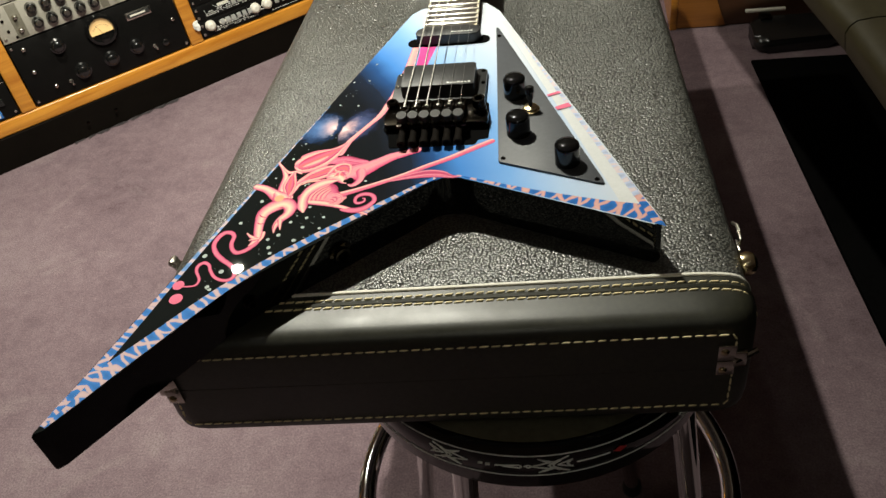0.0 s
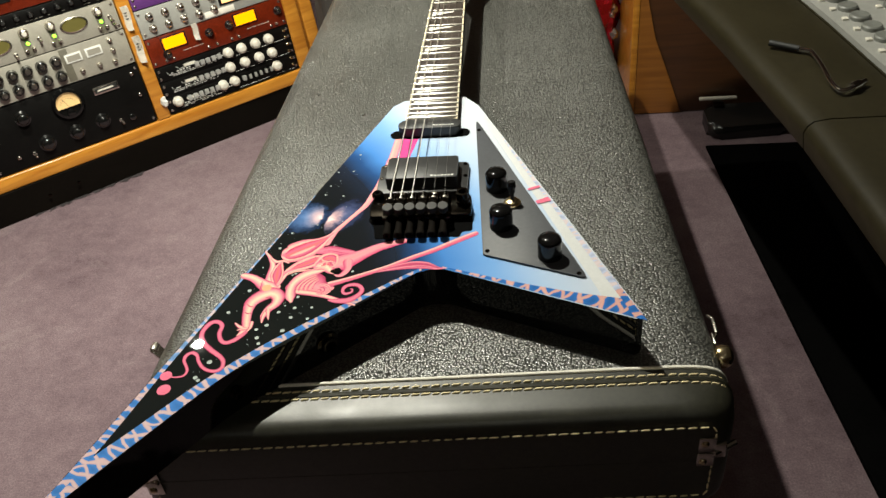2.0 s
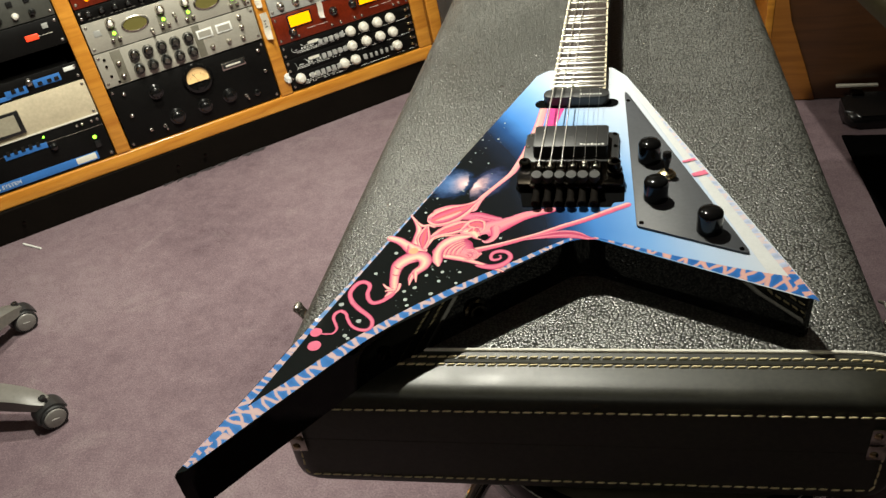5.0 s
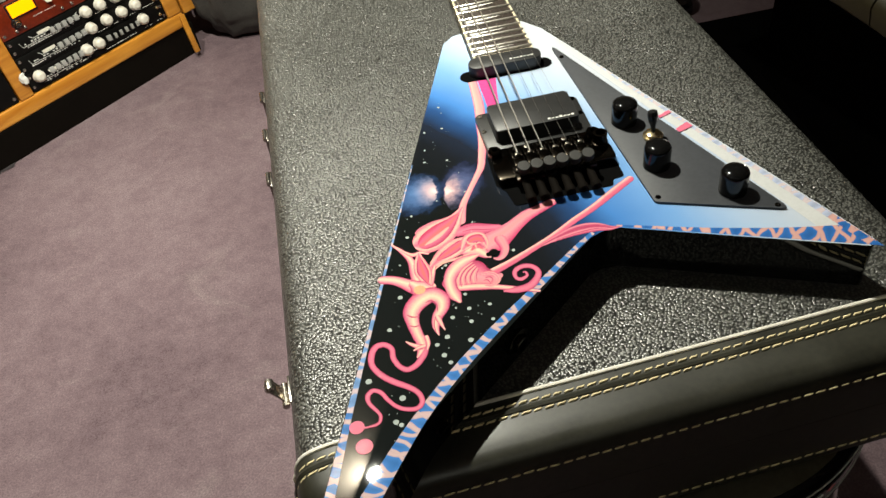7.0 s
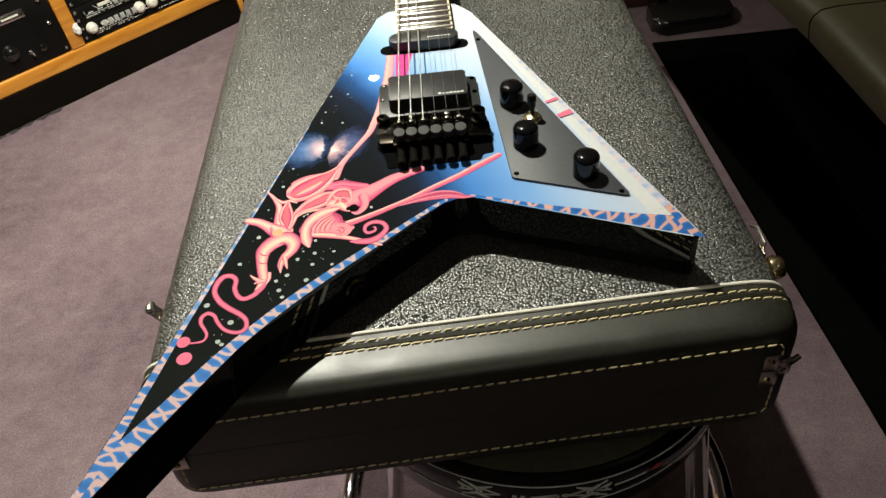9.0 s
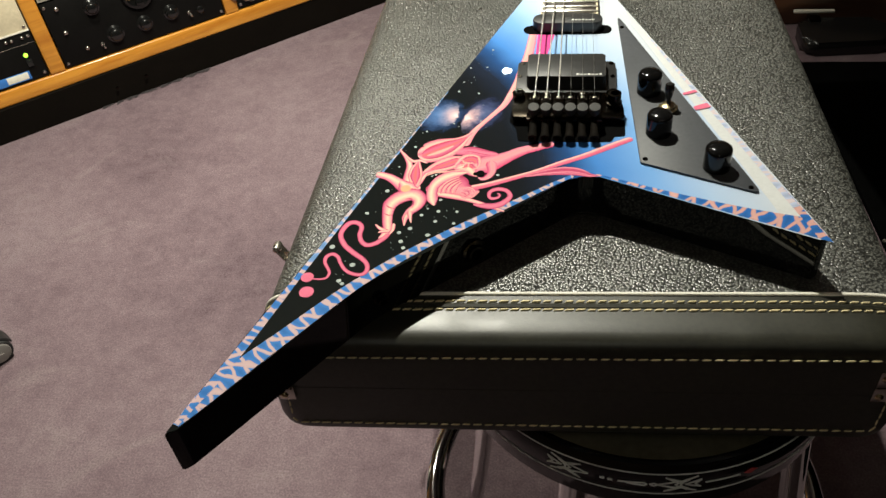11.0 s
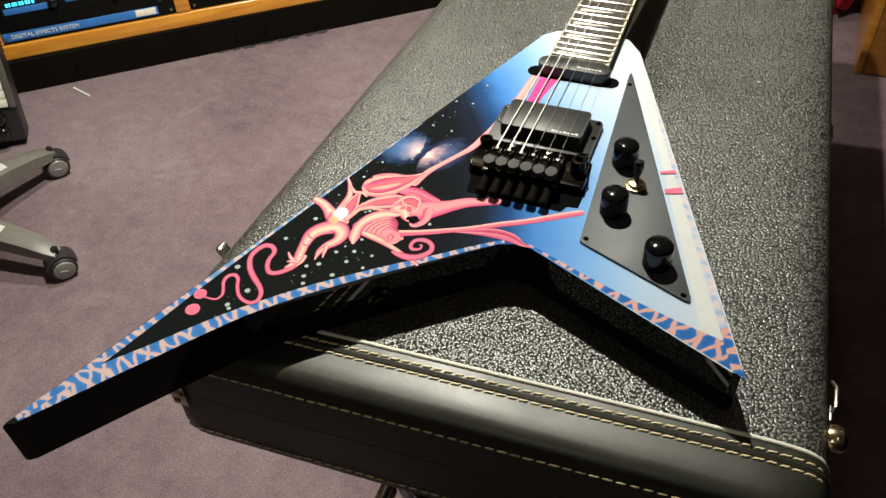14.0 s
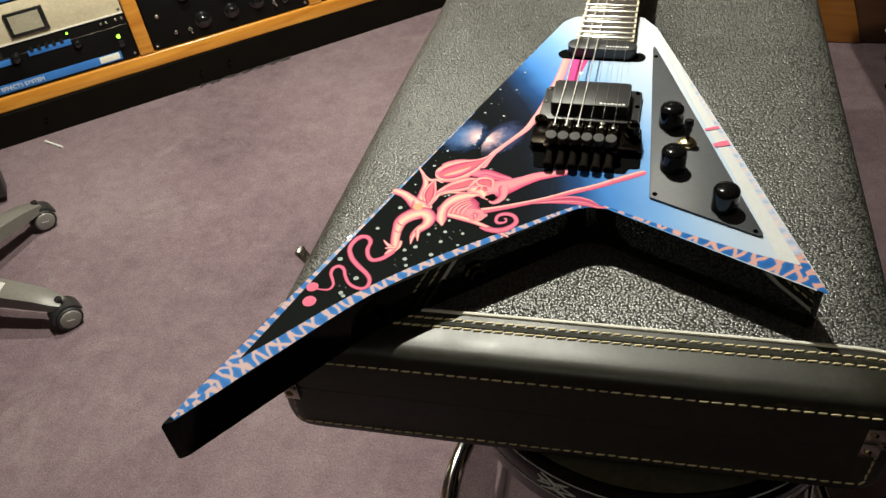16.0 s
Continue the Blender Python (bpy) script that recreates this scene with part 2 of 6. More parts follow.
def tube(bm, pts, r, seg=10, closed=False, radii=None):
    """A round bar along a line of points."""
    pts = [Vector(p) for p in pts]
    n = len(pts)
    rings = []
    up = Vector((0, 0, 1))
    last = None
    for i, p in enumerate(pts):
        a = pts[(i - 1) % n] if closed or i else p
        b = pts[(i + 1) % n] if closed or i < n - 1 else p
        d = (b - a).normalized()
        if last is None:
            last = d.cross(up if abs(d.z) < 0.9 else Vector((1, 0, 0))).normalized()
        side = (last - d * last.dot(d)).normalized()
        last = side
        other = d.cross(side)
        rr = radii[i] if radii else r
        rings.append([bm.verts.new(p + rr * (math.cos(2 * math.pi * k / seg) * side + math.sin(2 * math.pi * k / seg) * other)) for k in range(seg)])
    pairs = list(zip(rings, rings[1:])) + ([(rings[-1], rings[0])] if closed else [])
    for a, b in pairs:
        for k in range(seg):
            j = (k + 1) % seg
            bm.faces.new((a[k], a[j], b[j], b[k]))
    if not closed:
        bm.faces.new(rings[0][::-1])
        bm.faces.new(rings[-1])
    return bm


def smooth_line(pts, steps=8, closed=False):
    """A smooth line through control points of any number of coordinates."""
    pts = [np.array(p, float) for p in pts]
    n = len(pts)
    out = []
    last = n if closed else n - 1
    for i in range(last):
        p0 = pts[(i - 1) % n] if closed or i else 2 * pts[0] - pts[1]
        p1, p2 = pts[i], pts[(i + 1) % n]
        p3 = pts[(i + 2) % n] if closed or i < n - 2 else 2 * pts[-1] - pts[-2]
        for k in range(steps):
            u = k / steps
            out.append(0.5 * (2 * p1 + (p2 - p0) * u + (2 * p0 - 5 * p1 + 4 * p2 - p3) * u * u + (3 * p1 - p0 - 3 * p2 + p3) * u ** 3))
    if not closed:
        out.append(pts[-1])
    return [tuple(float(v) for v in p) for p in out]


def prism(bm, outline, z0, z1, bevel=0.0, seg=2):
    """A plate of any outline (anticlockwise), from z0 to z1, with rounded top and bottom edges."""
    low = [bm.verts.new((x, y, z0)) for x, y in outline]
    high = [bm.verts.new((x, y, z1)) for x, y in outline]
    n = len(outline)
    top = bm.faces.new(high)
    bottom = bm.faces.new(low[::-1])
    for i in range(n):
        j = (i + 1) % n
        bm.faces.new((low[i], low[j], high[j], high[i]))
    if bevel:
        es = list(set(top.edges) | set(bottom.edges))
        bmesh.ops.bevel(bm, geom=es, offset=bevel, segments=seg, affect="EDGES", profile=0.5)
    return bm


def rounded(corners, radius, steps=5):
    """An outline with rounded corners; radius may be a list."""
    out = []
    n = len(corners)
    for i in range(n):
        r = radius[i] if isinstance(radius, (list, tuple)) else radius
        p, a, b = (Vector(corners[k % n]) for k in (i, i - 1, i + 1))
        if r <= 0:
            out.append(tuple(p))
            continue
        da, db = (a - p), (b - p)
        half = da.angle(db) / 2
        cut = min(r / math.tan(half), da.length * 0.49, db.length * 0.49)
        s, e = p + da.normalized() * cut, p + db.normalized() * cut
        for k in range(steps + 1):
            u = k / steps
            q = (1 - u) ** 2 * s + 2 * u * (1 - u) * p + u * u * e
            out.append((q.x, q.y))
    return out


# ---------------------------------------------------------------- the room

bm = bmesh.new()
box(bm, (-3.4, -2.6, -0.08), (2.9, 4.0, 0.0))
solo("floor", bm, CARPET, "worn dusty mauve short-pile carpet", "floor", "structure")
bm = box(bmesh.new(), (-3.4, -2.6, 2.15), (2.9, 4.0, 2.25))
solo("ceiling", bm, CEIL, "plain painted studio ceiling", "ceiling", "structure")
for nm, lo, hi in (("wall_north", (-3.4, 4.0, 0), (2.9, 4.12, 2.15)), ("wall_south", (-3.4, -2.72, 0), (2.9, -2.6, 2.15)),
                   ("wall_east", (2.9, -2.72, 0), (3.02, 4.12, 2.15)), ("wall_west", (-3.52, -2.72, 0), (-3.4, 4.12, 2.15))):
    solo(nm, box(bmesh.new(), lo, hi), WALL, "plain brown painted studio wall", "wall", "structure")

# ---------------------------------------------------------------- guitar case

# the case's own axes: x along its front end, y along its length
CASE = Matrix.Translation((0.009, 0.0225, 0)) @ Matrix.Rotation(radians(2.6), 4, "Z")
CASE_Z0, CASE_Z1, SEAM = 0.758, 0.877, 0.820
case = thing("guitar_case", "black pebbled vinyl guitar case with yellow-stitched leather end", "guitar case", m=CASE)
# (inset at the ends, inset at the long sides, height)
LID = [(0.0, 0.0, SEAM + 0.0008), (0.0, 0.0004, 0.8510), (0.0005, 0.0016, 0.8580), (0.0016, 0.0042, 0.8640), (0.0034, 0.0076, 0.8685), (0.0060, 0.0125, 0.8720),
       (0.0092, 0.0190, 0.8742), (0.0140, 0.0280, 0.8757), (0.0240, 0.0400, 0.8766), (0.0420, 0.0560, CASE_Z1)]
TRAY = [(0.020, 0.020, CASE_Z0), (0.009, 0.009, CASE_Z0 + 0.0008), (0.0035, 0.0035, CASE_Z0 + 0.003), (0.0008, 0.0008, CASE_Z0 + 0.007), (0.0, 0.0, CASE_Z0 + 0.013), (0.0, 0.0, SEAM - 0.0008)]


def sag(x, y, z):
    """How far the old case has sunk and twisted towards its narrow end."""
    drop = max(0.0, y - 0.06) * (-0.047 + 0.142 * (x + 0.009))
    if z < SEAM:
        u = min(1.0, max(0.0, (y - 0.38) / 0.6))
        low = u * u * (3 - 2 * u)
        drop *= low + (1 - low) * max(0.0, (z - CASE_Z0) / (SEAM - CASE_Z0))
    return drop


def case_bm(bm):
    for v in bm.verts:
        v.co.z += sag(*v.co)
    bm.transform(CASE)
    return bm


def case_outline(inset, side):
    # far end, out of view, drawn long so the case shades the floor beside it
    c = [(-0.248 + side, inset), (0.2605 - side, inset), (0.252 - side, 1.52 - inset), (-0.210 + side, 1.52 - inset)]
    return rounded(c, max(0.034 - inset * 0.5, 0.014), 7)


def shell(levels):
    bm = bmesh.new()
    rings = []
    for inset, side, z in levels:
        rings.append([bm.verts.new((x, y, z)) for x, y in case_outline(inset, side)])
    n = len(rings[0])
    for a, b in zip(rings, rings[1:]):
        for i in range(n):
            j = (i + 1) % n
            bm.faces.new((a[i], a[j], b[j], b[i]))
    bm.faces.new(rings[0][::-1])
    bm.faces.new(rings[-1])
    for k in range(14):
        bmesh.ops.bisect_plane(bm, geom=bm.verts[:] + bm.edges[:] + bm.faces[:], plane_co=(0, 0.0605 + 0.1 * k, 0), plane_no=(0, 1, 0))
    for k in range(5):
        bmesh.ops.bisect_plane(bm, geom=bm.verts[:] + bm.edges[:] + bm.faces[:], plane_co=(-0.14 + 0.07 * k, 0, 0), plane_no=(1, 0, 0))
    return bm


def lid_height(d, y):
    """Height of the lid's surface at d from its side and y from its front end."""
    heights = [p[2] for p in LID[1:]]
    return float(min(np.interp(d, [p[1] for p in LID[1:]], heights), np.interp(y, [p[0] for p in LID[1:]], heights)))


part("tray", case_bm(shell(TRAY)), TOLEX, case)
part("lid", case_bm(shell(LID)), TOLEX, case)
part("valance", case_bm(shell([(0.0006, 0.0006, SEAM - 0.004), (0.0006, 0.0006, SEAM + 0.004)])), STEEL, case, "thin dull metal closing strip")

# smooth leather over the front end, cut off along the piping
for nm, levels, cut in (("end_leather", LID, 0.0475), ("tray_leather", TRAY, 0.044)):
    bm = shell([(i - 0.0016, w - 0.0016, z + 0.0012 * (z > 0.86) - 0.0012 * (z < 0.77)) for i, w, z in levels])
    bmesh.ops.bisect_plane(bm, geom=bm.verts[:] + bm.edges[:] + bm.faces[:], plane_co=(0, cut, 0), plane_no=(0, 1, 0), clear_outer=True)
    part(nm, case_bm(bm), LEATHER, case, "smooth black leather end cover")


def over_lid(y, lift):
    """A line across the lid at y that runs down both sides."""
    pts = []
    left, right = -0.2472, 0.2602
    for k in range(97):
        x = left + (right - left) * (0.5 - 0.5 * math.cos(math.pi * k / 96))
        pts.append((x, y, lid_height(min(x - left, right - x), y) + lift))
    for s in (-1, 1):
        side = (left if s < 0 else right) + s * (0.001 + lift * 0.6)
        down = [(side, y, z) for z in (0.847, 0.840, 0.834)]
        pts = pts + down if s > 0 else down[::-1] + pts
    return pts


part("piping", case_bm(tube(bmesh.new(), over_lid(0.0485, 0.0018), 0.0016, 8)), PIPING, case, "pale beaded piping")


def stitches(line, pitch, length, r, slant=0.0):
    """Single stitches laid along a line of points."""
    bm = bmesh.new()
    pts = [Vector(p) for p in line]
    acc, want = 0.0, pitch * 0.5
    for p, q in zip(pts, pts[1:]):
        seg = (q - p).length
        while want <= acc + seg and seg > 0:
            d = (q - p) / seg
            c = p + d * (want - acc)
            side = d.cross(Vector((0, 0, 1)))
            w = length / 2 * random.uniform(0.85, 1.1)
            off = side * slant
            mid = c + Vector((random.uniform(-1, 1), random.uniform(-1, 1), random.uniform(-1, 1))) * 0.00015
            tube(bm, [mid - d * w + off, mid - d * w * 0.5, mid + d * w * 0.5, mid + d * w - off], r, 6, radii=[r * 0.5, r, r, r * 0.5])
            want += pitch
        acc += seg
    return bm


tagged(part("stitching", case_bm(stitches(over_lid(0.0405, 0.0018), 0.0084, 0.0070, 0.00095, 0.0009)), THREAD, case), kind="stuff")
tagged(part("stitching", case_bm(stitches(over_lid(0.0320, 0.0018), 0.0084, 0.0070, 0.00095, 0.0009)), THREAD, case), kind="stuff")
part("stitched_welt", case_bm(tube(bmesh.new(), over_lid(0.0362, 0.0004), 0.0028, 8)), LEATHER, case)
FY = -0.0022
front_line = rounded([(-0.229, 0.7725), (0.240, 0.7745), (0.240, 0.8625), (-0.226, 0.8600)], 0.008, 4)
front_line = [(x, FY, z) for x, z in front_line]
tagged(part("stitching", case_bm(stitches(front_line + front_line[:1], 0.0092, 0.0072, 0.00080, 0.0003)), THREAD, case), kind="stuff")
bm = bmesh.new()
box(bm, (-0.222, FY + 0.0004, SEAM - 0.0006), (0.230, FY + 0.0010, SEAM + 0.0007))
part("closing_line", case_bm(bm), LEATHER, case)


def corner_clip(s):
    """Metal plate with two rivets, bent round the case's front corner."""
    bm = bmesh.new()
    x0 = 0.236 if s > 0 else -0.2255
    up = 0.009 if s > 0 else 0.0
    box(bm, (x0 - 0.009, -0.0036, 0.806 + up), (x0 + 0.005, -0.0018, 0.8222 + up), 0.0006)
    box(bm, (x0 - 0.009, -0.0036, 0.8238 + up), (x0 + 0.005, -0.0018, 0.841 + up), 0.0006)
    tube(bm, [(x0 + 0.004, -0.0035, 0.823 + up), (x0 + s * 0.014, 0.0015, 0.823 + up), (x0 + s * 0.0235, 0.006, 0.824 + up)], 0.0026, 8)
    box(bm, (x0 + s * 0.008 - 0.006, -0.0030, 0.816 + up), (x0 + s * 0.008 + 0.006, 0.002, 0.832 + up), 0.001)
    clip = part("corner_clip", case_bm(bm), STEEL, case, "small riveted steel corner clip")
    for z in (0.8125, 0.8345):
        part("rivet", case_bm(lathe(bmesh.new(), [(0.0036, 0), (0.0030, 0.0012), (0.0016, 0.002), (0, 0.0022)], seg=14, m=axis_m((x0 - 0.004, -0.0035, z + up), (0, -1, 0)))), BRASS, clip)


corner_clip(1)
corner_clip(-1)


def draw_latch(x, y, up):
    """A side latch: back plate, hinged lever and ball keeper."""
    s = 1 if x > 0 else -1
    bm = box(bmesh.new(), (x - 0.0012, y - 0.014, 0.796), (x + 0.0012, y + 0.014, 0.840), 0.0006)
    latch = part("latch", case_bm(bm), STEEL, case, "nickel-plated case latch")
    bm = bmesh.new()
    if up:
        box(bm, (-0.0012, -0.007, 0), (0.0012, 0.007, 0.019), 0.001, 2, Matrix.Translation((x + s * 0.006, y, 0.834)) @ Matrix.Rotation(radians(s * 28), 4, "Y"))
        lathe(bm, [(0, -0.0055), (0.0036, -0.005), (0.0042, 0.0), (0.0036, 0.005), (0, 0.0055)], seg=14, m=axis_m((x + s * 0.014, y, 0.849), (0, 1, 0)))
        rod(bm, (x + s * 0.005, y - 0.012, 0.832), (x + s * 0.005, y + 0.012, 0.832), 0.003, 10)
    else:
        box(bm, (x + s * 0.002 - 0.001, y - 0.009, 0.800), (x + s * 0.003 + 0.001, y + 0.009, 0.838), 0.001)
        rod(bm, (x + s * 0.003, y - 0.011, 0.840), (x + s * 0.003, y + 0.011, 0.840), 0.0024, 10)
    part("lever", case_bm(bm), STEEL, latch)


draw_latch(-0.2468, 0.140, True)
draw_latch(-0.2400, 0.44, False)
draw_latch(-0.2378, 0.53, False)
draw_latch(-0.2358, 0.62, False)
draw_latch(0.2572, 0.47, False)
draw_latch(0.2556, 0.75, False)
# round-headed hinge stop on the right side
bm = lathe(bmesh.new(), [(0.004, -0.002), (0.004, 0.002), (0.0095, 0.005), (0.0105, 0.010), (0.0085, 0.015), (0.004, 0.0175), (0, 0.018)], seg=20, m=axis_m((0.2535, 0.076, 0.8585), (1, 0, 0.15)))
stop = part("hinge_stop", case_bm(bm), BRASS, case, "round nickel hinge stop")
bm = bmesh.new()
box(bm, (0.2588, 0.090, 0.826), (0.2609, 0.104, 0.862), 0.0008)
tube(bm, [(0.2601, 0.097, 0.860), (0.2618, 0.099, 0.866), (0.2621, 0.116, 0.867), (0.2601, 0.124, 0.863)], 0.0015, 8)
part("hinge_stay", case_bm(bm), STEEL, case, "bent steel stay")

# ---------------------------------------------------------------- guitar

TOP, BOTTOM = 0.920, 0.8785
GO = (0.0, 0.3, BOTTOM)
guitar = thing("electric_guitar", "pointed V electric guitar with airbrushed blue and pink artwork", "guitar", GO)
BODY = rounded([(-0.2485, -0.106), (-0.2405, -0.099), (-0.142, 0.036), (0.017, 0.1705), (0.1910, 0.0952), (0.1968, 0.0995), (0.052, 0.460), (0.034, 0.484), (-0.036, 0.478), (-0.048, 0.466)],
               [0.003, 0.004, 0.14, 0.024, 0.0015, 0.002, 0.02, 0.01, 0.008, 0.008], 6)


def clear_coat(p):
    """Hard polished lacquer over matt paint."""
    p.inputs["Roughness"].default_value = 0.6
    p.inputs["Specular IOR Level"].default_value = 0.0
    p.inputs["Coat Weight"].default_value = 1.0
    p.inputs["Coat Roughness"].default_value = 0.012


def body_paint():
    """Airbrushed fade from black space through blue to a pale edge, with two soft nebula clouds."""
    m, t, p = nodes_of("airbrushed_finish")
    co = t.nodes.new("ShaderNodeTexCoord").outputs["Object"]
    sep = t.nodes.new("ShaderNodeSeparateXYZ")
    t.links.new(co, sep.inputs[0])
    soft = add(t, "ShaderNodeTexNoise", Scale=26.0, Detail=4.0)
    wisp = add(t, "ShaderNodeTexNoise", Scale=120.0, Detail=5.0, Roughness=0.65)
    for n in (soft, wisp):
        t.links.new(co, n.inputs["Vector"])

    def math2(op, a, b):
        n = t.nodes.new("ShaderNodeMath")
        n.operation = op
        for i, v in enumerate((a, b)):
            if isinstance(v, (int, float)):
                n.inputs[i].default_value = v
            else:
                t.links.new(v, n.inputs[i])
        return n.outputs[0]

    s = math2("ADD", sep.outputs[0], math2("MULTIPLY", math2("ADD", sep.outputs[1], 0.05), 0.22))
    s = math2("ADD", s, math2("MULTIPLY", math2("MAXIMUM", math2("ADD", sep.outputs[1], 0.04), 0.0), 0.48))
    s = math2("ADD", s, math2("MULTIPLY", math2("SUBTRACT", soft.outputs[0], 0.5), 0.014))
    s = math2("ADD", math2("MULTIPLY", s, 4.0), 0.4)
    col = ramp(t, s, [(0.0, (0.007, 0.009, 0.009)), (0.18, (0.009, 0.011, 0.014)), (0.28, (0.013, 0.019, 0.034)), (0.37, (0.020, 0.065, 0.19)), (0.46, (0.06, 0.20, 0.52)),
                      (0.62, (0.17, 0.35, 0.66)), (0.78, (0.38, 0.51, 0.70)), (1.0, (0.56, 0.60, 0.66))])

    def cloud(cx, cy, rx, ry, turn, stops, under, sharp=1.0, bulge=0.0):
        mp = add(t, "ShaderNodeMapping")
        mp.vector_type = "TEXTURE"
        mp.inputs["Location"].default_value = (cx, cy - GO[1], TOP - BOTTOM)
        mp.inputs["Rotation"].default_value = (0, 0, radians(turn))
        mp.inputs["Scale"].default_value = (rx, ry, 1)
        t.links.new(co, mp.inputs["Vector"])
        ln = t.nodes.new("ShaderNodeVectorMath")
        ln.operation = "LENGTH"
        if sharp == 1.0:
            t.links.new(mp.outputs[0], ln.inputs[0])
        else:
            parts = t.nodes.new("ShaderNodeSeparateXYZ")
            t.links.new(mp.outputs[0], parts.inputs[0])
            along = math2("ADD", parts.outputs[1], 0.1)
            edge = math2("ADD", parts.outputs[0], math2("MULTIPLY", math2("MULTIPLY", along, along), bulge))
            edge = math2("ADD", edge, math2("MULTIPLY", math2("SUBTRACT", wisp.outputs[0], 0.5), 0.35))
            side = math2("MAXIMUM", math2("MULTIPLY", edge, sharp), math2("MULTIPLY", edge, -1.0 if sharp > 0 else 1.0))
            both = t.nodes.new("ShaderNodeCombineXYZ")
            t.links.new(side, both.inputs[0])
            t.links.new(parts.outputs[1], both.inputs[1])
            t.links.new(both.outputs[0], ln.inputs[0])
        d = math2("ADD", ln.outputs["Value"], math2("MULTIPLY", math2("SUBTRACT", wisp.outputs[0], 0.5), 0.7))
        fac = ramp(t, d, [(0.0, (1, 1, 1)), (0.45, (0.75, 0.75, 0.75)), (1.0, (0, 0, 0))])
        tone = ramp(t, d, stops)
        mx = t.nodes.new("ShaderNodeMix")
        mx.data_type = "RGBA"
        t.links.new(fac, mx.inputs[0])
        t.links.new(under, mx.inputs[6])
        t.links.new(tone, mx.inputs[7])
        return mx.outputs[2]

    col = cloud(-0.112, 0.250, 0.024, 0.028, -20, [(0.0, (0.10, 0.20, 0.42)), (1.0, (0.02, 0.05, 0.16))], col)
    col = cloud(-0.074, 0.252, 0.020, 0.030, -20, [(0.0, (0.10, 0.13, 0.26)), (1.0, (0.02, 0.03, 0.10))], col)
    col = cloud(-0.0965, 0.2495, 0.0210, 0.0210, -12, [(0.0, (0.80, 0.69, 0.68)), (0.3, (0.62, 0.43, 0.45)), (0.65, (0.25, 0.25, 0.35)), (1.0, (0.07, 0.11, 0.22))], col, 12.0, 0.32)
    col = cloud(-0.0890, 0.2470, 0.0190, 0.0240, -12, [(0.0, (0.80, 0.68, 0.65)), (0.3, (0.60, 0.38, 0.39)), (0.65, (0.22, 0.18, 0.25)), (1.0, (0.05, 0.06, 0.14))], col, -12.0, -0.32)
    t.links.new(col, p.inputs["Base Color"])
    clear_coat(p)
    return m


PAINT = body_paint()
bm = prism(bmesh.new(), BODY, BOTTOM, TOP, 0.0016, 3)
for f in bm.faces:
    f.material_index = 0 if f.normal.z > 0.85 and f.calc_center_median().z > TOP - 0.003 else 1
part("body", bm, [PAINT, BLACK_SIDE], guitar, "V body, airbrushed top and glossy black sides")


def art_mat(name, stops, lines=0.0):
    m, t, p = nodes_of(name)
    uv = t.nodes.new("ShaderNodeUVMap")
    uv.uv_map = "UVMap"
    sep = t.nodes.new("ShaderNodeSeparateXYZ")
    t.links.new(uv.outputs[0], sep.inputs[0])
    value = sep.outputs[1]
    n = add(t, "ShaderNodeTexNoise", Scale=55.0, Detail=3.0)
    mix = t.nodes.new("ShaderNodeMath")
    mix.operation = "MULTIPLY_ADD"
    mix.inputs[1].default_value = 0.22
    t.links.new(n.outputs[0], mix.inputs[0])
    sub = t.nodes.new("ShaderNodeMath")
    sub.operation = "SUBTRACT"
    sub.inputs[1].default_value = 0.11
    t.links.new(value, sub.inputs[0])
    t.links.new(sub.outputs[0], mix.inputs[2])
    value = mix.outputs[0]
    if lines:
        w = add(t, "ShaderNodeTexWave", Scale=lines, Distortion=1.5)
        t.links.new(uv.outputs[0], w.inputs["Vector"])
        k = t.nodes.new("ShaderNodeMath")
        k.operation = "MULTIPLY_ADD"
        k.inputs[1].default_value = 0.30
        t.links.new(w.outputs["Fac"], k.inputs[0])
        t.links.new(value, k.inputs[2])
        value = k.outputs[0]
    t.links.new(ramp(t, value, stops), p.inputs["Base Color"])
    clear_coat(p)
    return m


DEEP, ROSE, SALMON, CREAM_P = (0.38, 0.036, 0.100), (0.57, 0.125, 0.215), (0.71, 0.275, 0.310), (0.82, 0.58, 0.42)
PEACH = (0.80, 0.46, 0.36)
RIM = art_mat("painted_rim", [(0.0, ROSE), (0.07, (0.75, 0.23, 0.26)), (0.16, PEACH), (0.30, SALMON), (0.50, ROSE), (0.70, SALMON), (0.84, PEACH), (0.93, (0.75, 0.23, 0.26)), (1.0, ROSE)])
HORN = art_mat("painted_horn_pink", [(0.0, (0.54, 0.04, 0.13)), (0.16, ROSE), (0.42, SALMON), (0.60, (0.76, 0.27, 0.28)), (0.80, SALMON), (1.0, ROSE)])
GLEAM = art_mat("painted_gleam", [(0.0, SALMON), (0.5, (0.78, 0.42, 0.30)), (1.0, SALMON)])
ROPE = art_mat("painted_rope", [(0.0, DEEP), (0.16, ROSE), (0.5, (0.74, 0.20, 0.28)), (0.84, ROSE), (1.0, DEEP)])
FLESH = art_mat("painted_flesh", [(0.0, DEEP), (0.10, ROSE), (0.26, SALMON), (0.44, PEACH), (0.56, CREAM_P), (0.68, PEACH), (0.84, SALMON), (0.95, ROSE), (1.0, DEEP)])
CHEST = art_mat("painted_wing_pink", [(0.0, SALMON), (0.2, (0.75, 0.23, 0.26)), (0.5, SALMON), (0.8, ROSE), (1.0, DEEP)])
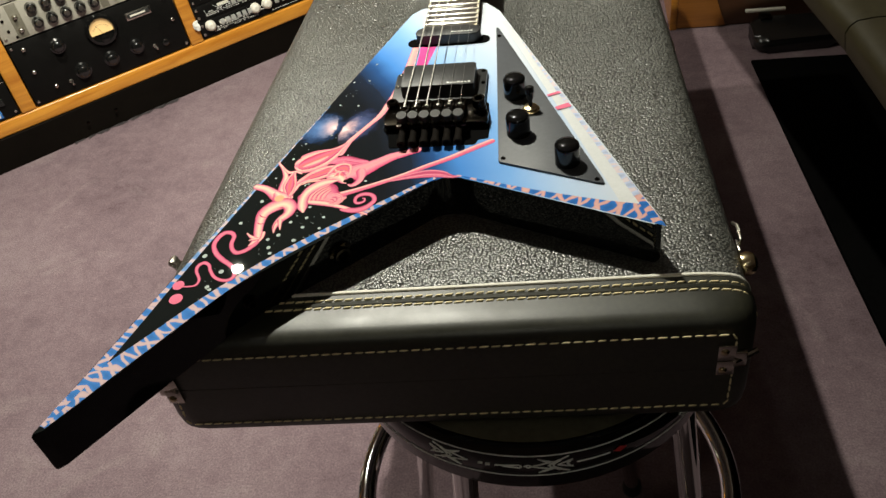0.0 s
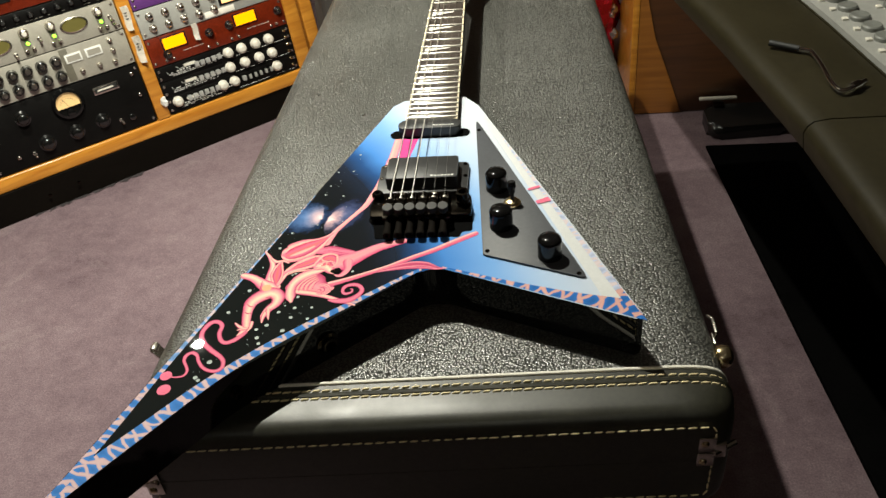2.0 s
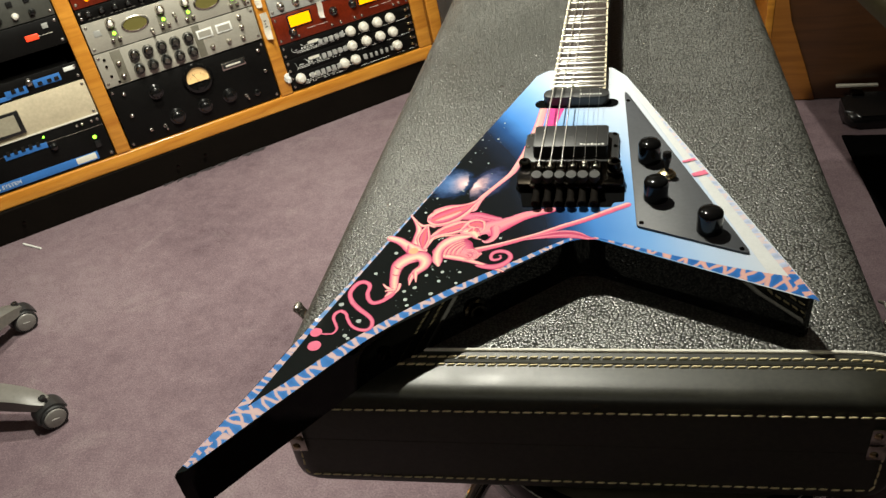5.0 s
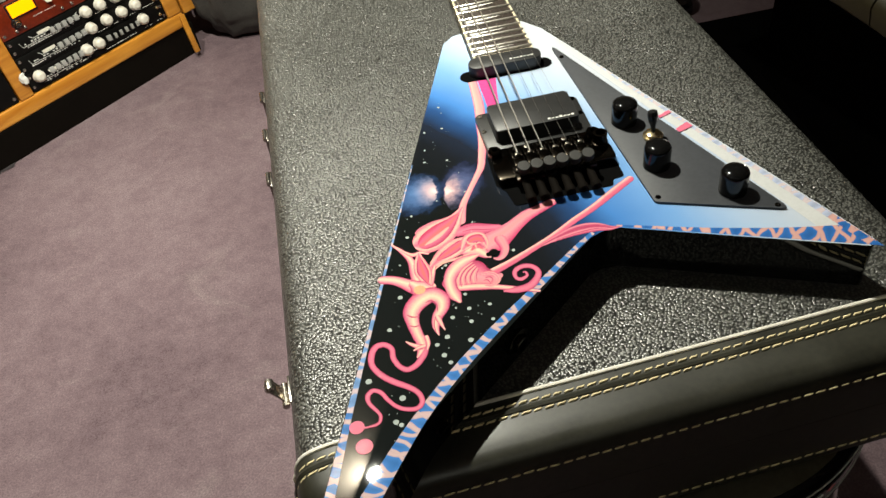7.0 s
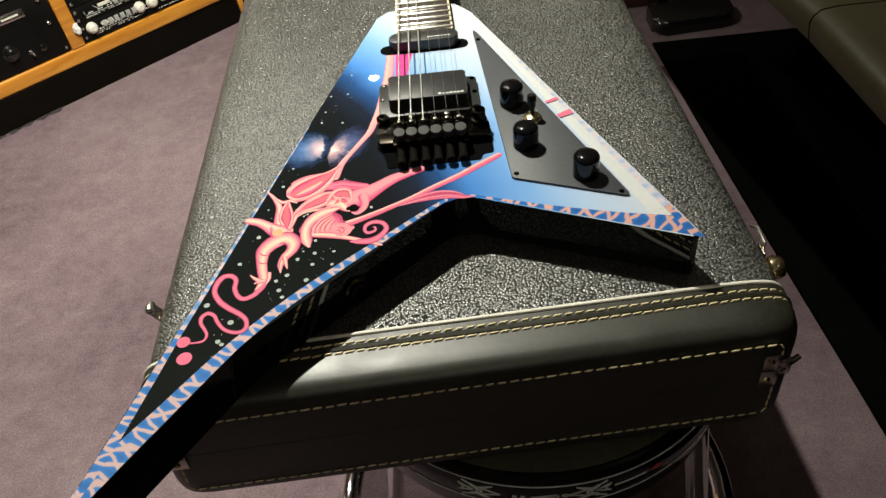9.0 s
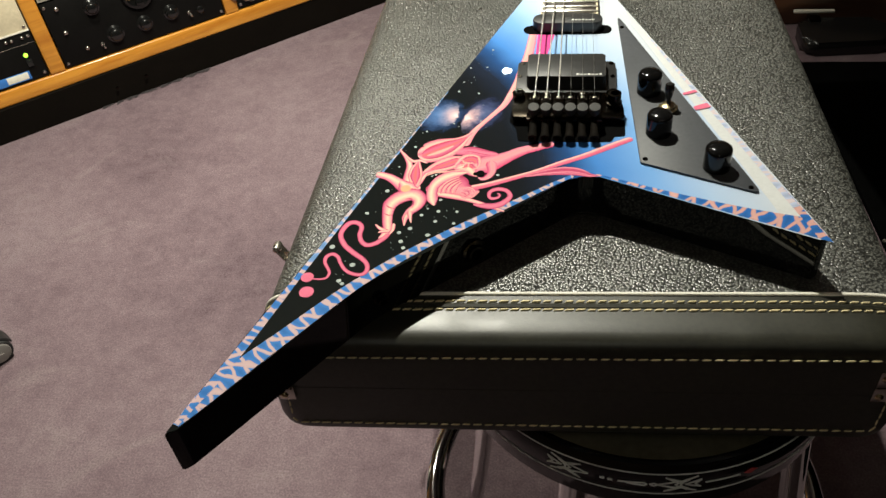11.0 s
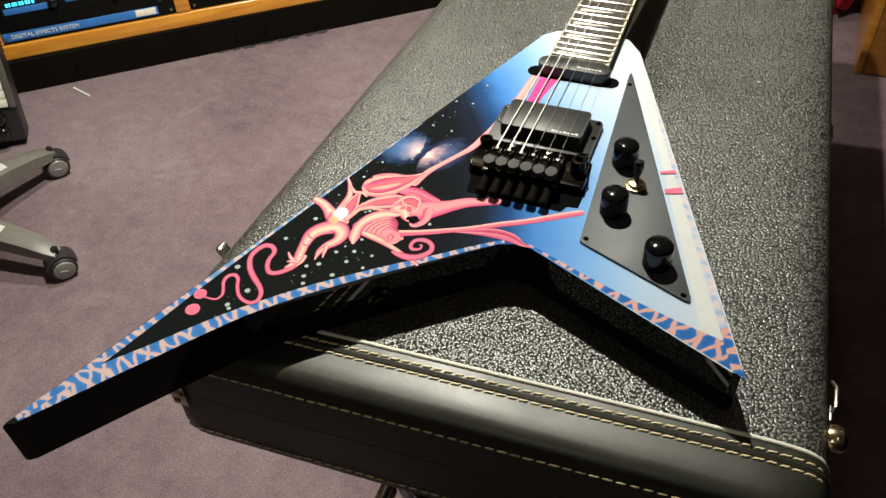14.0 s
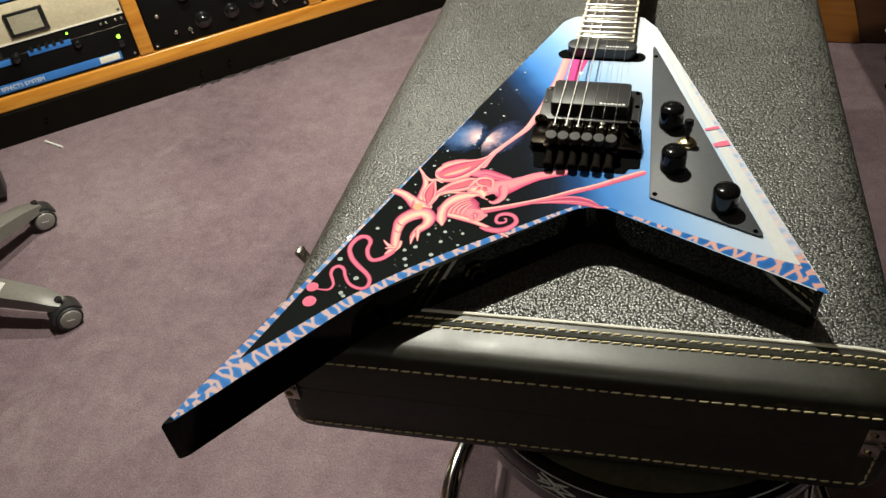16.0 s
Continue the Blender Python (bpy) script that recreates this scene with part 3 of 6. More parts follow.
LEAF = art_mat("painted_leaf", [(0.0, DEEP), (0.12, ROSE), (0.34, SALMON), (0.5, ROSE), (0.62, DEEP), (0.82, ROSE), (0.92, SALMON), (1.0, ROSE)])
STEM = art_mat("painted_stem", [(0.0, ROSE), (0.18, SALMON), (0.45, (0.77, 0.32, 0.30)), (0.8, (0.78, 0.42, 0.36)), (0.92, SALMON), (1.0, ROSE)])
POD = art_mat("painted_pod", [(0.0, DEEP), (0.2, ROSE), (0.5, (0.72, 0.15, 0.14)), (0.75, ROSE), (1.0, (0.46, 0.03, 0.09))])
RIB = art_mat("painted_rib", [(0.0, ROSE), (0.5, DEEP), (1.0, ROSE)])
SKULL = art_mat("painted_skull", [(0.0, DEEP), (0.14, ROSE), (0.42, (0.68, 0.12, 0.20)), (0.66, SALMON), (0.86, CREAM_P), (0.94, SALMON), (1.0, ROSE)])
STAR = mat("painted_star", (0.36, 0.40, 0.38), 0.6, spec=0.0, var=0.05, coat=1.0)
BALL = mat("painted_ball", (0.68, 0.16, 0.25), 0.6, spec=0.0, var=0.12, scale=60, coat=1.0)
layer = [0]


def uv_face(bm, vs, uvs):
    f = bm.faces.new(vs)
    lay = bm.loops.layers.uv.get("UVMap")
    for l, c in zip(f.loops, uvs):
        l[lay].uv = c
    return f


def ribbon(bm, pts, z, across=6, caps=True):
    """A flat painted band; pts are (x, y, width) in millimetres."""
    line = smooth_line([(x + 1.0, y + 1.5, w) for x, y, w in pts], 7)
    for end, before in ((0, 1), (-1, -2)):
        (x, y, w), (u, v, _) = line[end], line[before]
        if w > 1.2 and caps:
            run = math.hypot(x - u, y - v)
            cap = [(x + (x - u) / run * w / 2 * math.sin(a), y + (y - v) / run * w / 2 * math.sin(a), w * math.cos(a)) for a in (0.45, 0.85, 1.2, 1.45)]
            line = cap[::-1] + line if end == 0 else line + cap
    if not bm.loops.layers.uv.get("UVMap"):
        bm.loops.layers.uv.new("UVMap")
    rows, run = [], 0.0
    for i, (x, y, w) in enumerate(line):
        a, b = line[max(i - 1, 0)], line[min(i + 1, len(line) - 1)]
        d = Vector((b[0] - a[0], b[1] - a[1])).normalized()
        side = Vector((-d.y, d.x))
        run += math.hypot(x - line[max(i - 1, 0)][0], y - line[max(i - 1, 0)][1]) / 1000
        w = max(w, 0.15)
        rows.append([(bm.verts.new(((x + side.x * w * (k / across - 0.5)) / 1000, (y + side.y * w * (k / across - 0.5)) / 1000, z)), (run * 10, k / across)) for k in range(across + 1)])
    for a, b in zip(rows, rows[1:]):
        for k in range(across):
            q = (a[k], b[k], b[k + 1], a[k + 1])
            uv_face(bm, [v for v, _ in q][::-1], [c for _, c in q][::-1])
    return bm


def painted(name, strokes, material, label):
    for s in strokes:
        bm = bmesh.new()
        layer[0] += 1
        ribbon(bm, s, TOP + 0.00012 + layer[0] * 0.000005, caps=name != "painted_bar")
        for f in bm.faces:
            f.normal_update()
            if f.normal.z < 0:
                f.normal_flip()
        part(name, bm, material, guitar, label)


painted("painted_horn", [[(-79, 144, 7.8), (-63, 150, 6.4), (-49, 156, 5.9), (-34, 163, 5.4), (-20, 170, 5.3), (-1, 181, 5.9), (18, 191, 6.4), (37, 203, 6.9), (55, 214, 6.4)]], SKULL, "long pink painted horn")
painted("painted_leaf", [[(-32, 162, 2.0), (-16, 167, 6.6), (-1, 170, 10.4), (12, 169, 9.4), (22, 165, 4.6), (30, 164, 0.5)]], LEAF, "pink painted leaf beside the notch")
painted("painted_leaf_vein", [[(-22, 166, 0.4), (-8, 169, 1.0), (8, 170, 1.0), (22, 166, 0.3)], [(-20, 164.5, 0.3), (-4, 167, 0.9), (10, 167.5, 0.9), (20, 165, 0.3)], [(-10, 171, 0.3), (2, 173, 0.9), (14, 171, 0.8), (24, 166, 0.3)]], RIB, "dark pink painted leaf vein")
painted("painted_stem", [[(-85, 206, 7.3), (-80, 223, 5.8), (-73, 236, 4.8), (-64, 251, 4.9), (-56, 265, 6.1), (-51, 282, 6.7), (-46, 303, 7.2), (-42, 327, 8.7), (-38, 351, 9.3), (-36, 379, 8.5), (-35, 400, 7.7)]], STEM, "curved peach and pink painted stem")
painted("painted_band", [[(-27, 325, 8.9), (-25, 356, 11.9), (-22, 389, 17.1)]], mat("painted_magenta", (0.62, 0.07, 0.25), 0.6, spec=0.0, var=0.2, scale=40, coat=1.0), "magenta painted band between the pickups")
painted("painted_gill", [[(-89.6, 194.4, 9.6), (-79.2, 195.2, 12.2), (-68.4, 192.5, 10.3), (-58.5, 191.4, 5.1)]], ROPE, "ribbed pink painted gills")
painted("painted_gill_line", [[(-85.4, 198.1, 0.6), (-77.2, 198.9, 1.3), (-67.6, 195.9, 1.3), (-59.1, 193.6, 0.6)],
    [(-86.3, 194.1, 0.6), (-78.3, 194.2, 1.3), (-69.8, 191.6, 1.3), (-62.3, 189.9, 0.6)],
    [(-85.3, 190.4, 0.6), (-78.2, 189.9, 1.3), (-71.8, 187.9, 1), (-66.3, 187.2, 0.6)]], RIB, "dark pink painted gill line")
painted("painted_pod", [[(-125.7, 189.6, 0.9), (-125.1, 189.7, 8.1), (-123.7, 190, 14.4), (-121.6, 190.4, 19.9), (-117.9, 191.2, 25.8), (-111, 194.7, 29.7), (-101.6, 200.3, 27.7), (-93.2, 206.4, 18.2), (-87.2, 213, 8.9), (-81.3, 221, 3.3)]], RIM, "peach and pink painted pod rim")
painted("painted_pod_heart", [[(-121.9, 188.4, 0.9), (-121.3, 188.5, 5.6), (-119.6, 189, 10.5), (-117.2, 189.9, 14), (-113.8, 191.8, 16.7), (-108.1, 195.6, 18.3), (-100.1, 201.8, 16), (-92.4, 208.1, 9.3), (-85.8, 215, 2.3)]], POD, "deep pink painted heart of the pod")
painted("painted_pod_gleam", [[(-117.2, 187.9, 0.9), (-111.7, 190.8, 3.6), (-104, 195.6, 4.1), (-96.4, 201.9, 1.8)]], GLEAM, "orange painted gleam in the pod")
painted("painted_beak_horn", [[(-76.1, 170.1, 9.7), (-66.3, 175.8, 21.8), (-56.1, 182.1, 17.8), (-46, 189.2, 13.3), (-35.2, 196.7, 11.5), (-24.2, 201.2, 9.4), (-12.1, 205.8, 7.7)]], HORN, "broad pink painted horn of the skull")
painted("painted_beak", [[(-60.5, 177.1, 9.5), (-59.4, 168.1, 7), (-61.9, 161.2, 5.7), (-66.2, 157.9, 4.1), (-70.2, 159.7, 1.2)]], HORN, "hooked pink painted beak")
painted("painted_jaw", [[(-88.3, 172.9, 9.2), (-82.7, 172.2, 15.8), (-78.1, 168.8, 12.1), (-74.9, 164, 6.2), (-72, 161.2, 1.7)]], FLESH, "peach painted jaw")
painted("painted_shoulder", [[(-117.5, 163.1, 3.3), (-107.9, 171.1, 12.4), (-97, 177.9, 17.5), (-87.5, 182.6, 13), (-80.8, 186.4, 3)]], RIM, "peach painted shoulder")
painted("painted_shoulder_blade", [[(-110.1, 169.8, 2.8), (-102, 174.9, 8.6), (-92.8, 180.4, 9.3), (-85.6, 184.6, 2.4)]], POD, "deep pink painted shoulder blade")
painted("painted_shoulder_line", [[(-116, 159.3, 1.1), (-107.5, 165.3, 2), (-95.3, 166.9, 2.4), (-84.6, 169.5, 1.5)],
    [(-116.9, 168.2, 0.8), (-107.9, 176.1, 1.7), (-98.1, 182.7, 1.8), (-89.6, 187.2, 0.9)]], GLEAM, "cream painted shoulder line")
painted("painted_brain", [[(-88.2, 177, 7), (-82.4, 183, 14.8), (-76.5, 183.2, 15.6), (-72.5, 179.3, 7.1), (-72.3, 174.6, 1.8)]], RIM, "peach outlined painted skull lobes")
painted("painted_brain_fold", [[(-85.6, 178.8, 3.8), (-81, 183.2, 8.4), (-76.1, 183, 9.3), (-73.8, 179.6, 3.4)],
    [(-83.9, 172.5, 1.7), (-80.2, 175.2, 4.2), (-77.3, 174.3, 3.5), (-75.8, 171.2, 1.1)]], POD, "rose painted skull folds")
painted("painted_brain_line", [[(-85.9, 183.4, 0.8), (-84.1, 179.6, 1.8), (-80.8, 178.6, 1.7), (-79.9, 174.4, 1.1), (-81.7, 170.5, 0.7)],
    [(-72.5, 185.1, 0.8), (-70.4, 178.6, 1.3), (-72.5, 172.1, 1.2), (-76.2, 169.5, 0.8)]], GLEAM, "cream painted skull line")
painted("painted_arm", [[(-141.7, 195.2, 1.9), (-135.2, 185.8, 3.9), (-130.5, 174.9, 5.5), (-129.7, 162.3, 7.2), (-129, 149.5, 9.6)],
    [(-153.5, 161.1, 8), (-145.8, 158.2, 8.7), (-139, 153.2, 9.8), (-132.3, 147.6, 13.2), (-125.7, 144.5, 16.9), (-120.6, 144.6, 7.9)],
    [(-114.3, 163.7, 2.3), (-117.4, 156.7, 5), (-120.3, 150.4, 6.8), (-123.3, 143.7, 7.6)],
    [(-135.5, 187.1, 1.4), (-128.3, 180.2, 3.9), (-122, 181.1, 3.1), (-116.4, 178.1, 1.8)]], FLESH, "peach painted arms")
painted("painted_flame", [[(-123.5, 179.6, 3), (-124.1, 170.4, 9.8), (-123.5, 161, 12.9), (-122.4, 152.9, 9.5), (-121.5, 146.6, 2.6)]], RIM, "peach outlined painted flame")
painted("painted_flame_heart", [[(-123.7, 176.5, 1.7), (-123.9, 169.1, 6), (-123.5, 161, 8.6), (-122.6, 154.1, 5.6), (-121.9, 149.1, 1.3)]], POD, "red painted heart of the flame")
painted("painted_hip", [[(-132.3, 150, 7.8), (-127.8, 144.8, 16.8), (-122.2, 142.8, 8.4)]], FLESH, "cream painted hip")
painted("painted_wing", [[(-106.3, 143.8, 11.8), (-97.9, 149.2, 26.1), (-89.4, 148.4, 28.2), (-82.9, 143.3, 20.2), (-75.7, 139.3, 14.8), (-70.1, 141.1, 5.5)]], CHEST, "pink painted ribbed wing")
painted("painted_wing_edge", [[(-100.5, 137.3, 6.2), (-86.6, 134.6, 6.7), (-74.8, 130.7, 5), (-63.3, 126.1, 4.2), (-52.3, 121, 3.3), (-46.3, 118.3, 2.2)]], FLESH, "peach painted wing edge")
painted("painted_chest", [[(-103.2, 124.9, 3.6), (-104.9, 130.6, 9.2), (-106.4, 139.1, 9.2), (-105.4, 148.3, 9.6), (-100.2, 156.4, 11.8), (-92.5, 162, 11.3), (-84.9, 164.6, 6.4), (-80.6, 165.8, 2.4)]], FLESH, "peach painted chest")
painted("painted_rib", [[(-101.1, 136.4, 0.6), (-100, 145.4, 1.3), (-94.7, 154, 1.5), (-85.9, 159.9, 0.8)],
    [(-97.2, 138.7, 0.6), (-96.4, 146.1, 1.3), (-91.9, 152.6, 1.5), (-85.2, 157.2, 0.8)],
    [(-93.2, 139.2, 0.6), (-92.7, 145.6, 1.3), (-89.2, 151.1, 1.5), (-84.4, 155.1, 0.8)],
    [(-89.4, 139.2, 0.6), (-89, 144.5, 1.1), (-86.7, 149.2, 1.2), (-83.6, 153.1, 0.7)]], GLEAM, "cream painted rib line")
painted("painted_rib", [[(-99.1, 137.5, 0.4), (-98.2, 145.8, 0.9), (-93.3, 153.3, 1), (-85.6, 158.6, 0.5)],
    [(-95.2, 139, 0.4), (-94.5, 145.8, 0.9), (-90.6, 151.9, 1), (-84.8, 156.2, 0.5)],
    [(-91.3, 139.2, 0.4), (-90.9, 145, 0.9), (-88, 150.1, 1), (-84, 154.1, 0.5)],
    [(-87, 140.3, 0.4), (-86.5, 144.3, 0.6), (-85.2, 148.1, 0.7), (-83.2, 151.1, 0.5)]], RIB, "deep pink painted rib line")
painted("painted_shell", [[(-81.8, 145.9, 2.3), (-76.3, 145.4, 3.4), (-72.1, 141.7, 3), (-72.1, 136.4, 2.2), (-76.8, 133.1, 2.5), (-81.7, 134, 1.4)]], RIM, "cream and pink painted shell ring")
painted("painted_shell_line", [[(-80.6, 141.9, 0.9), (-76.9, 141.4, 1.1), (-75.6, 138, 0.8), (-78.4, 135.3, 0.7)],
    [(-82.1, 139.4, 0.6), (-79.2, 139.1, 1.1), (-78.5, 136.5, 0.7)]], RIB, "deep pink painted shell line")
painted("painted_curl", [[(-70, 125, 1.9), (-63, 124, 5.7), (-54, 124, 7.0), (-47, 128, 5.9), (-42, 136, 4.4), (-45, 143, 4.4), (-52, 145, 4.7), (-58, 142, 3.9), (-59, 136, 3.1), (-56, 133, 3.6), (-51, 135, 2.5), (-51, 139, 1.5), (-53, 139, 1.0)]], ROPE, "pink painted spiral curl")
painted("painted_tail", [[(-135, 92, 6.3), (-136, 86, 5.7), (-139, 81, 4.9), (-143, 77, 4.7), (-149, 75, 4.5), (-154, 79, 3.9), (-157, 87, 3.9), (-157, 95, 3.9), (-161, 100, 4.5), (-167, 100, 5.1), (-171, 94, 4.8), (-172, 85, 4.2), (-167, 75, 4.5), (-159, 67, 4.7), (-150, 60, 4.2), (-145, 54, 3.7), (-144, 47, 3.6), (-148, 43, 3.6), (-155, 44, 3.3), (-161, 48, 3.0), (-166, 55, 3.0), (-169, 61, 3.1), (-174, 64, 3.7), (-178, 61, 3.6), (-178, 55, 2.9), (-174, 48, 2.6), (-172, 43, 2.4), (-174, 38, 2.2), (-181, 37, 1.6), (-187, 38, 1.5)]], ROPE, "winding pink painted tail")
painted("painted_torso", [[(-123.2, 97.7, 0.6), (-123.8, 106.9, 5.2), (-120.9, 115.2, 7.8), (-116, 122.6, 9.6), (-115.7, 131, 12.1), (-122.2, 136.4, 15), (-131.3, 132.9, 15), (-138.2, 124.3, 12.5), (-138.9, 113, 9.1), (-137.6, 102.5, 8), (-136, 93.7, 7.4), (-138.4, 87.2, 4.2), (-141, 83.4, 1.3)],
    [(-146.6, 98.9, 1.2), (-142.2, 94.5, 3.1), (-137.2, 91.4, 4.8)],
    [(-142.7, 89.5, 1.2), (-139.3, 91, 2.7), (-135.6, 91.5, 3.5)],
    [(-121.2, 113.7, 4.6), (-119.5, 106.1, 2.5), (-118.2, 101.5, 0.6)],
    [(-131.9, 98.7, 3.5), (-131.8, 92.9, 3.1), (-133.5, 87.8, 1.2)]], FLESH, "peach painted arched torso")
painted("painted_torso_fold", [[(-142.1, 122.7, 0.5), (-138.6, 119.4, 1.3), (-133.5, 118.4, 0.5)],
    [(-141.5, 112.1, 0.5), (-138.2, 110.1, 1.3), (-134.9, 110.7, 0.5)],
    [(-122.6, 115.2, 0.4), (-124.8, 108.2, 0.8), (-124.5, 101.2, 0.4)],
    [(-127.2, 129.9, 0.5), (-123.2, 131, 1.4), (-119.9, 126.6, 1.1), (-120, 119.9, 0.4)]], RIB, "deep pink painted fold")


def discs(name, spots, material, label, seg=14):
    if seg > 8:
        for i, spot in enumerate(spots):
            if len(spots) > 1:
                discs(name, [spot], material, label, seg)
        if len(spots) > 1:
            return None
    bm = bmesh.new()
    for x, y, r in spots:
        layer[0] += 1
        z = TOP + 0.0004 + layer[0] * 0.000001
        ring = [bm.verts.new((x / 1000 + r / 1000 * math.cos(2 * math.pi * k / seg), y / 1000 + r / 1000 * math.sin(2 * math.pi * k / seg), z)) for k in range(seg)]
        bm.faces.new(ring)
    return part(name, bm, material, guitar, label)


discs("painted_ball", [(-187, 40, 5.0), (-184, 25, 5.6)], BALL, "pink painted dots")
discs("painted_navel", [(-128, 145, 4.4)], mat("navel", (0.90, 0.38, 0.22), 0.6, spec=0.0, var=0.15, scale=60, coat=1.0), "orange painted ring")
discs("painted_eye", [(-67.5, 166.8, 3.4), (-71.5, 165.6, 2.2)], BLACK_LACQUER, "black painted eye")
star_spots = [(-176, 72, 2.6), (-156, 53, 2.6), (-163, 36, 2.2), (-160, 33, 1.9), (-156, 112, 1.9), (-98, 130, 1.6), (-107, 119, 1.0), (-98, 116, 1.9), (-111, 111, 1.9), (-83, 116, 1.6), (-99, 104, 1.9), (-118, 95, 2.2), (-84, 102, 1.6), (-126, 90, 1.9), (-103, 88, 2.2), (-123, 80, 2.2), (-120, 73, 1.9), (-74, 360, 1.3), (-77, 328, 1.3), (-93, 327, 1.3), (-97, 302, 1.0), (-81, 283, 1.3), (-100, 286, 1.3), (-122, 223, 1.3), (-129, 200, 1.6), (-139, 172, 1.0), (-144, 140, 2.2), (-75, 239, 1.0), (-77, 202, 1.0), (-54, 163, 1.6), (-106, 162, 1.3), (-109, 160, 1.0), (-99, 235, 1.0), (-88, 311, 0.6), (-75, 264, 0.6)]
discs("painted_star", [(x + 1, y + 1.5, r * 0.86) for x, y, r in star_spots], STAR, "white painted star")
dust = discs("painted_star_dust", [(x + random.uniform(-9, 9), y + random.uniform(-9, 9), random.uniform(0.25, 0.5)) for x, y, _ in star_spots for _ in range(2)], STAR, "fine painted star dust", 6)
tagged(dust, kind="stuff")


def zebra(name="striped_border", blue=(0.030, 0.13, 0.40), salmon=(0.60, 0.34, 0.30), waves=((22, 27.0, 2.4), (-28, 22.0, 2.8))):
    """Blue and salmon crossing stripes painted round the edge."""
    m, t, p = nodes_of(name)
    uv = t.nodes.new("ShaderNodeUVMap")
    uv.uv_map = "UVMap"
    facs = []
    for turn, sc, dist in waves:
        mp = add(t, "ShaderNodeMapping")
        mp.inputs["Rotation"].default_value = (0, 0, radians(turn))
        t.links.new(uv.outputs[0], mp.inputs["Vector"])
        w = add(t, "ShaderNodeTexWave", Scale=sc, Distortion=dist)
        w.inputs["Detail"].default_value = 1.0
        w.inputs["Detail Scale"].default_value = 2.0
        t.links.new(mp.outputs[0], w.inputs["Vector"])
        facs.append(w.outputs["Fac"])
    mx = t.nodes.new("ShaderNodeMath")
    mx.operation = "MAXIMUM"
    for i, f in enumerate((facs * 2)[:2]):
        t.links.new(f, mx.inputs[i])
    t.links.new(ramp(t, mx.outputs[0], [(0.0, tint(blue, 0.85)), (0.78, tint(blue, 1.15)), (0.87, tint(salmon, 0.9)), (1.0, salmon)]), p.inputs["Base Color"])
    clear_coat(p)
    return m


ZEBRA = zebra()
TAIL = zebra("tail_striped_border", (0.050, 0.17, 0.45), (0.54, 0.39, 0.39), ((16, 31.0, 2.6), (-30, 25.0, 3.0)))
PALE_TAIL = zebra("pale_tail_border", (0.15, 0.27, 0.50), (0.55, 0.44, 0.47))
LAVENDER = zebra("pale_striped_border", (0.40, 0.45, 0.60), (0.61, 0.52, 0.54))
PALE = mat("pale_edge_paint", (0.57, 0.58, 0.58), 0.6, spec=0.0, var=0.06, scale=30, coat=1.0)


def border(name, line, label, material=ZEBRA, lift=0.0001):
    """A painted band inside the body's edge; line holds (x, y, width) in millimetres, body on its left."""
    bm = bmesh.new()
    bm.loops.layers.uv.new("UVMap")
    pts = smooth_line(line, 10)
    rows, run = [], 0.0
    for i, (x, y, w) in enumerate(pts):
        a, b = pts[max(i - 1, 0)], pts[min(i + 1, len(pts) - 1)]
        d = Vector((b[0] - a[0], b[1] - a[1])).normalized()
        run += math.hypot(x - a[0], y - a[1]) / 1000 if i else 0
        rows.append([(bm.verts.new(((x - d.y * w * k) / 1000, (y + d.x * w * k) / 1000, TOP + lift)), (run, w * k / 1000)) for k in (0, 0.5, 1)])
    for a, b in zip(rows, rows[1:]):
        for k in range(2):
            q = (a[k], b[k], b[k + 1], a[k + 1])
            uv_face(bm, [v for v, _ in q], [c for _, c in q])
    if line[0][0] > 15:
        for co, no in (((0.1025, 0.1346, 0), (-0.397, -0.918, 0)), ((0.1243, 0.2790, 0), (0.928, 0.372, 0))):
            bmesh.ops.bisect_plane(bm, geom=bm.verts[:] + bm.edges[:] + bm.faces[:], plane_co=co, plane_no=no, clear_outer=True)
    return part(name, bm, material, guitar, label)


border("striped_border", [(-240, -97, 5), (-225, -77, 13), (-205, -49, 15), (-185, -22, 13), (-160, 12, 11), (-140, 37, 9), (-110, 67, 8), (-75, 97, 7), (-40, 125, 5.5), (-8, 151, 4), (10, 164, 3.5)], "blue and pale pink striped painted border", TAIL)
border("striped_border", [(22, 167, 3.5), (45, 158, 4), (80, 143, 6), (110, 130, 9), (140, 117, 13), (165, 106, 18), (180, 99.5, 21), (198, 91.5, 23)], "blue and salmon striped painted border")
border("striped_border", [(-110, 288, 0.8), (-132, 225, 1.2), (-142.9, 194, 1.8), (-168.1, 122, 2.8), (-192.3, 53, 4.2)], "pale blue and lavender striped painted border", PALE_TAIL, 0.00014)
border("striped_border", [(-192.3, 53, 4.2), (-211.5, -2, 6.5), (-228.4, -50, 7.5), (-244.5, -95, 4)], "blue and pale pink striped painted border", TAIL, 0.00014)
border("striped_border", [(197.5, 95, 7), (190, 114, 6.5), (180, 139, 6), (172, 158, 4)], "blue and salmon striped painted border", ZEBRA, 0.00013)
border("striped_border", [(182, 133, 6), (165, 175, 5), (135, 250, 4), (105, 325, 3), (80, 388, 1)], "pale lavender and pink striped painted border", LAVENDER, 0.00014)
border("pale_border", [(193, 105, 20), (170, 163, 17), (140, 239, 14), (110, 314, 11), (85, 377, 8), (60, 438, 5)], "pale painted edge", PALE, 0.00008)
painted("painted_bar", [[(105, 282, 3), (111, 284.5, 3.6), (117, 287, 4)], [(113, 259.5, 5), (119, 262, 6.5), (126, 265, 7)]], BALL, "two pink painted bars on the pale edge")

# hardware on the top
GZ = TOP + 0.0022
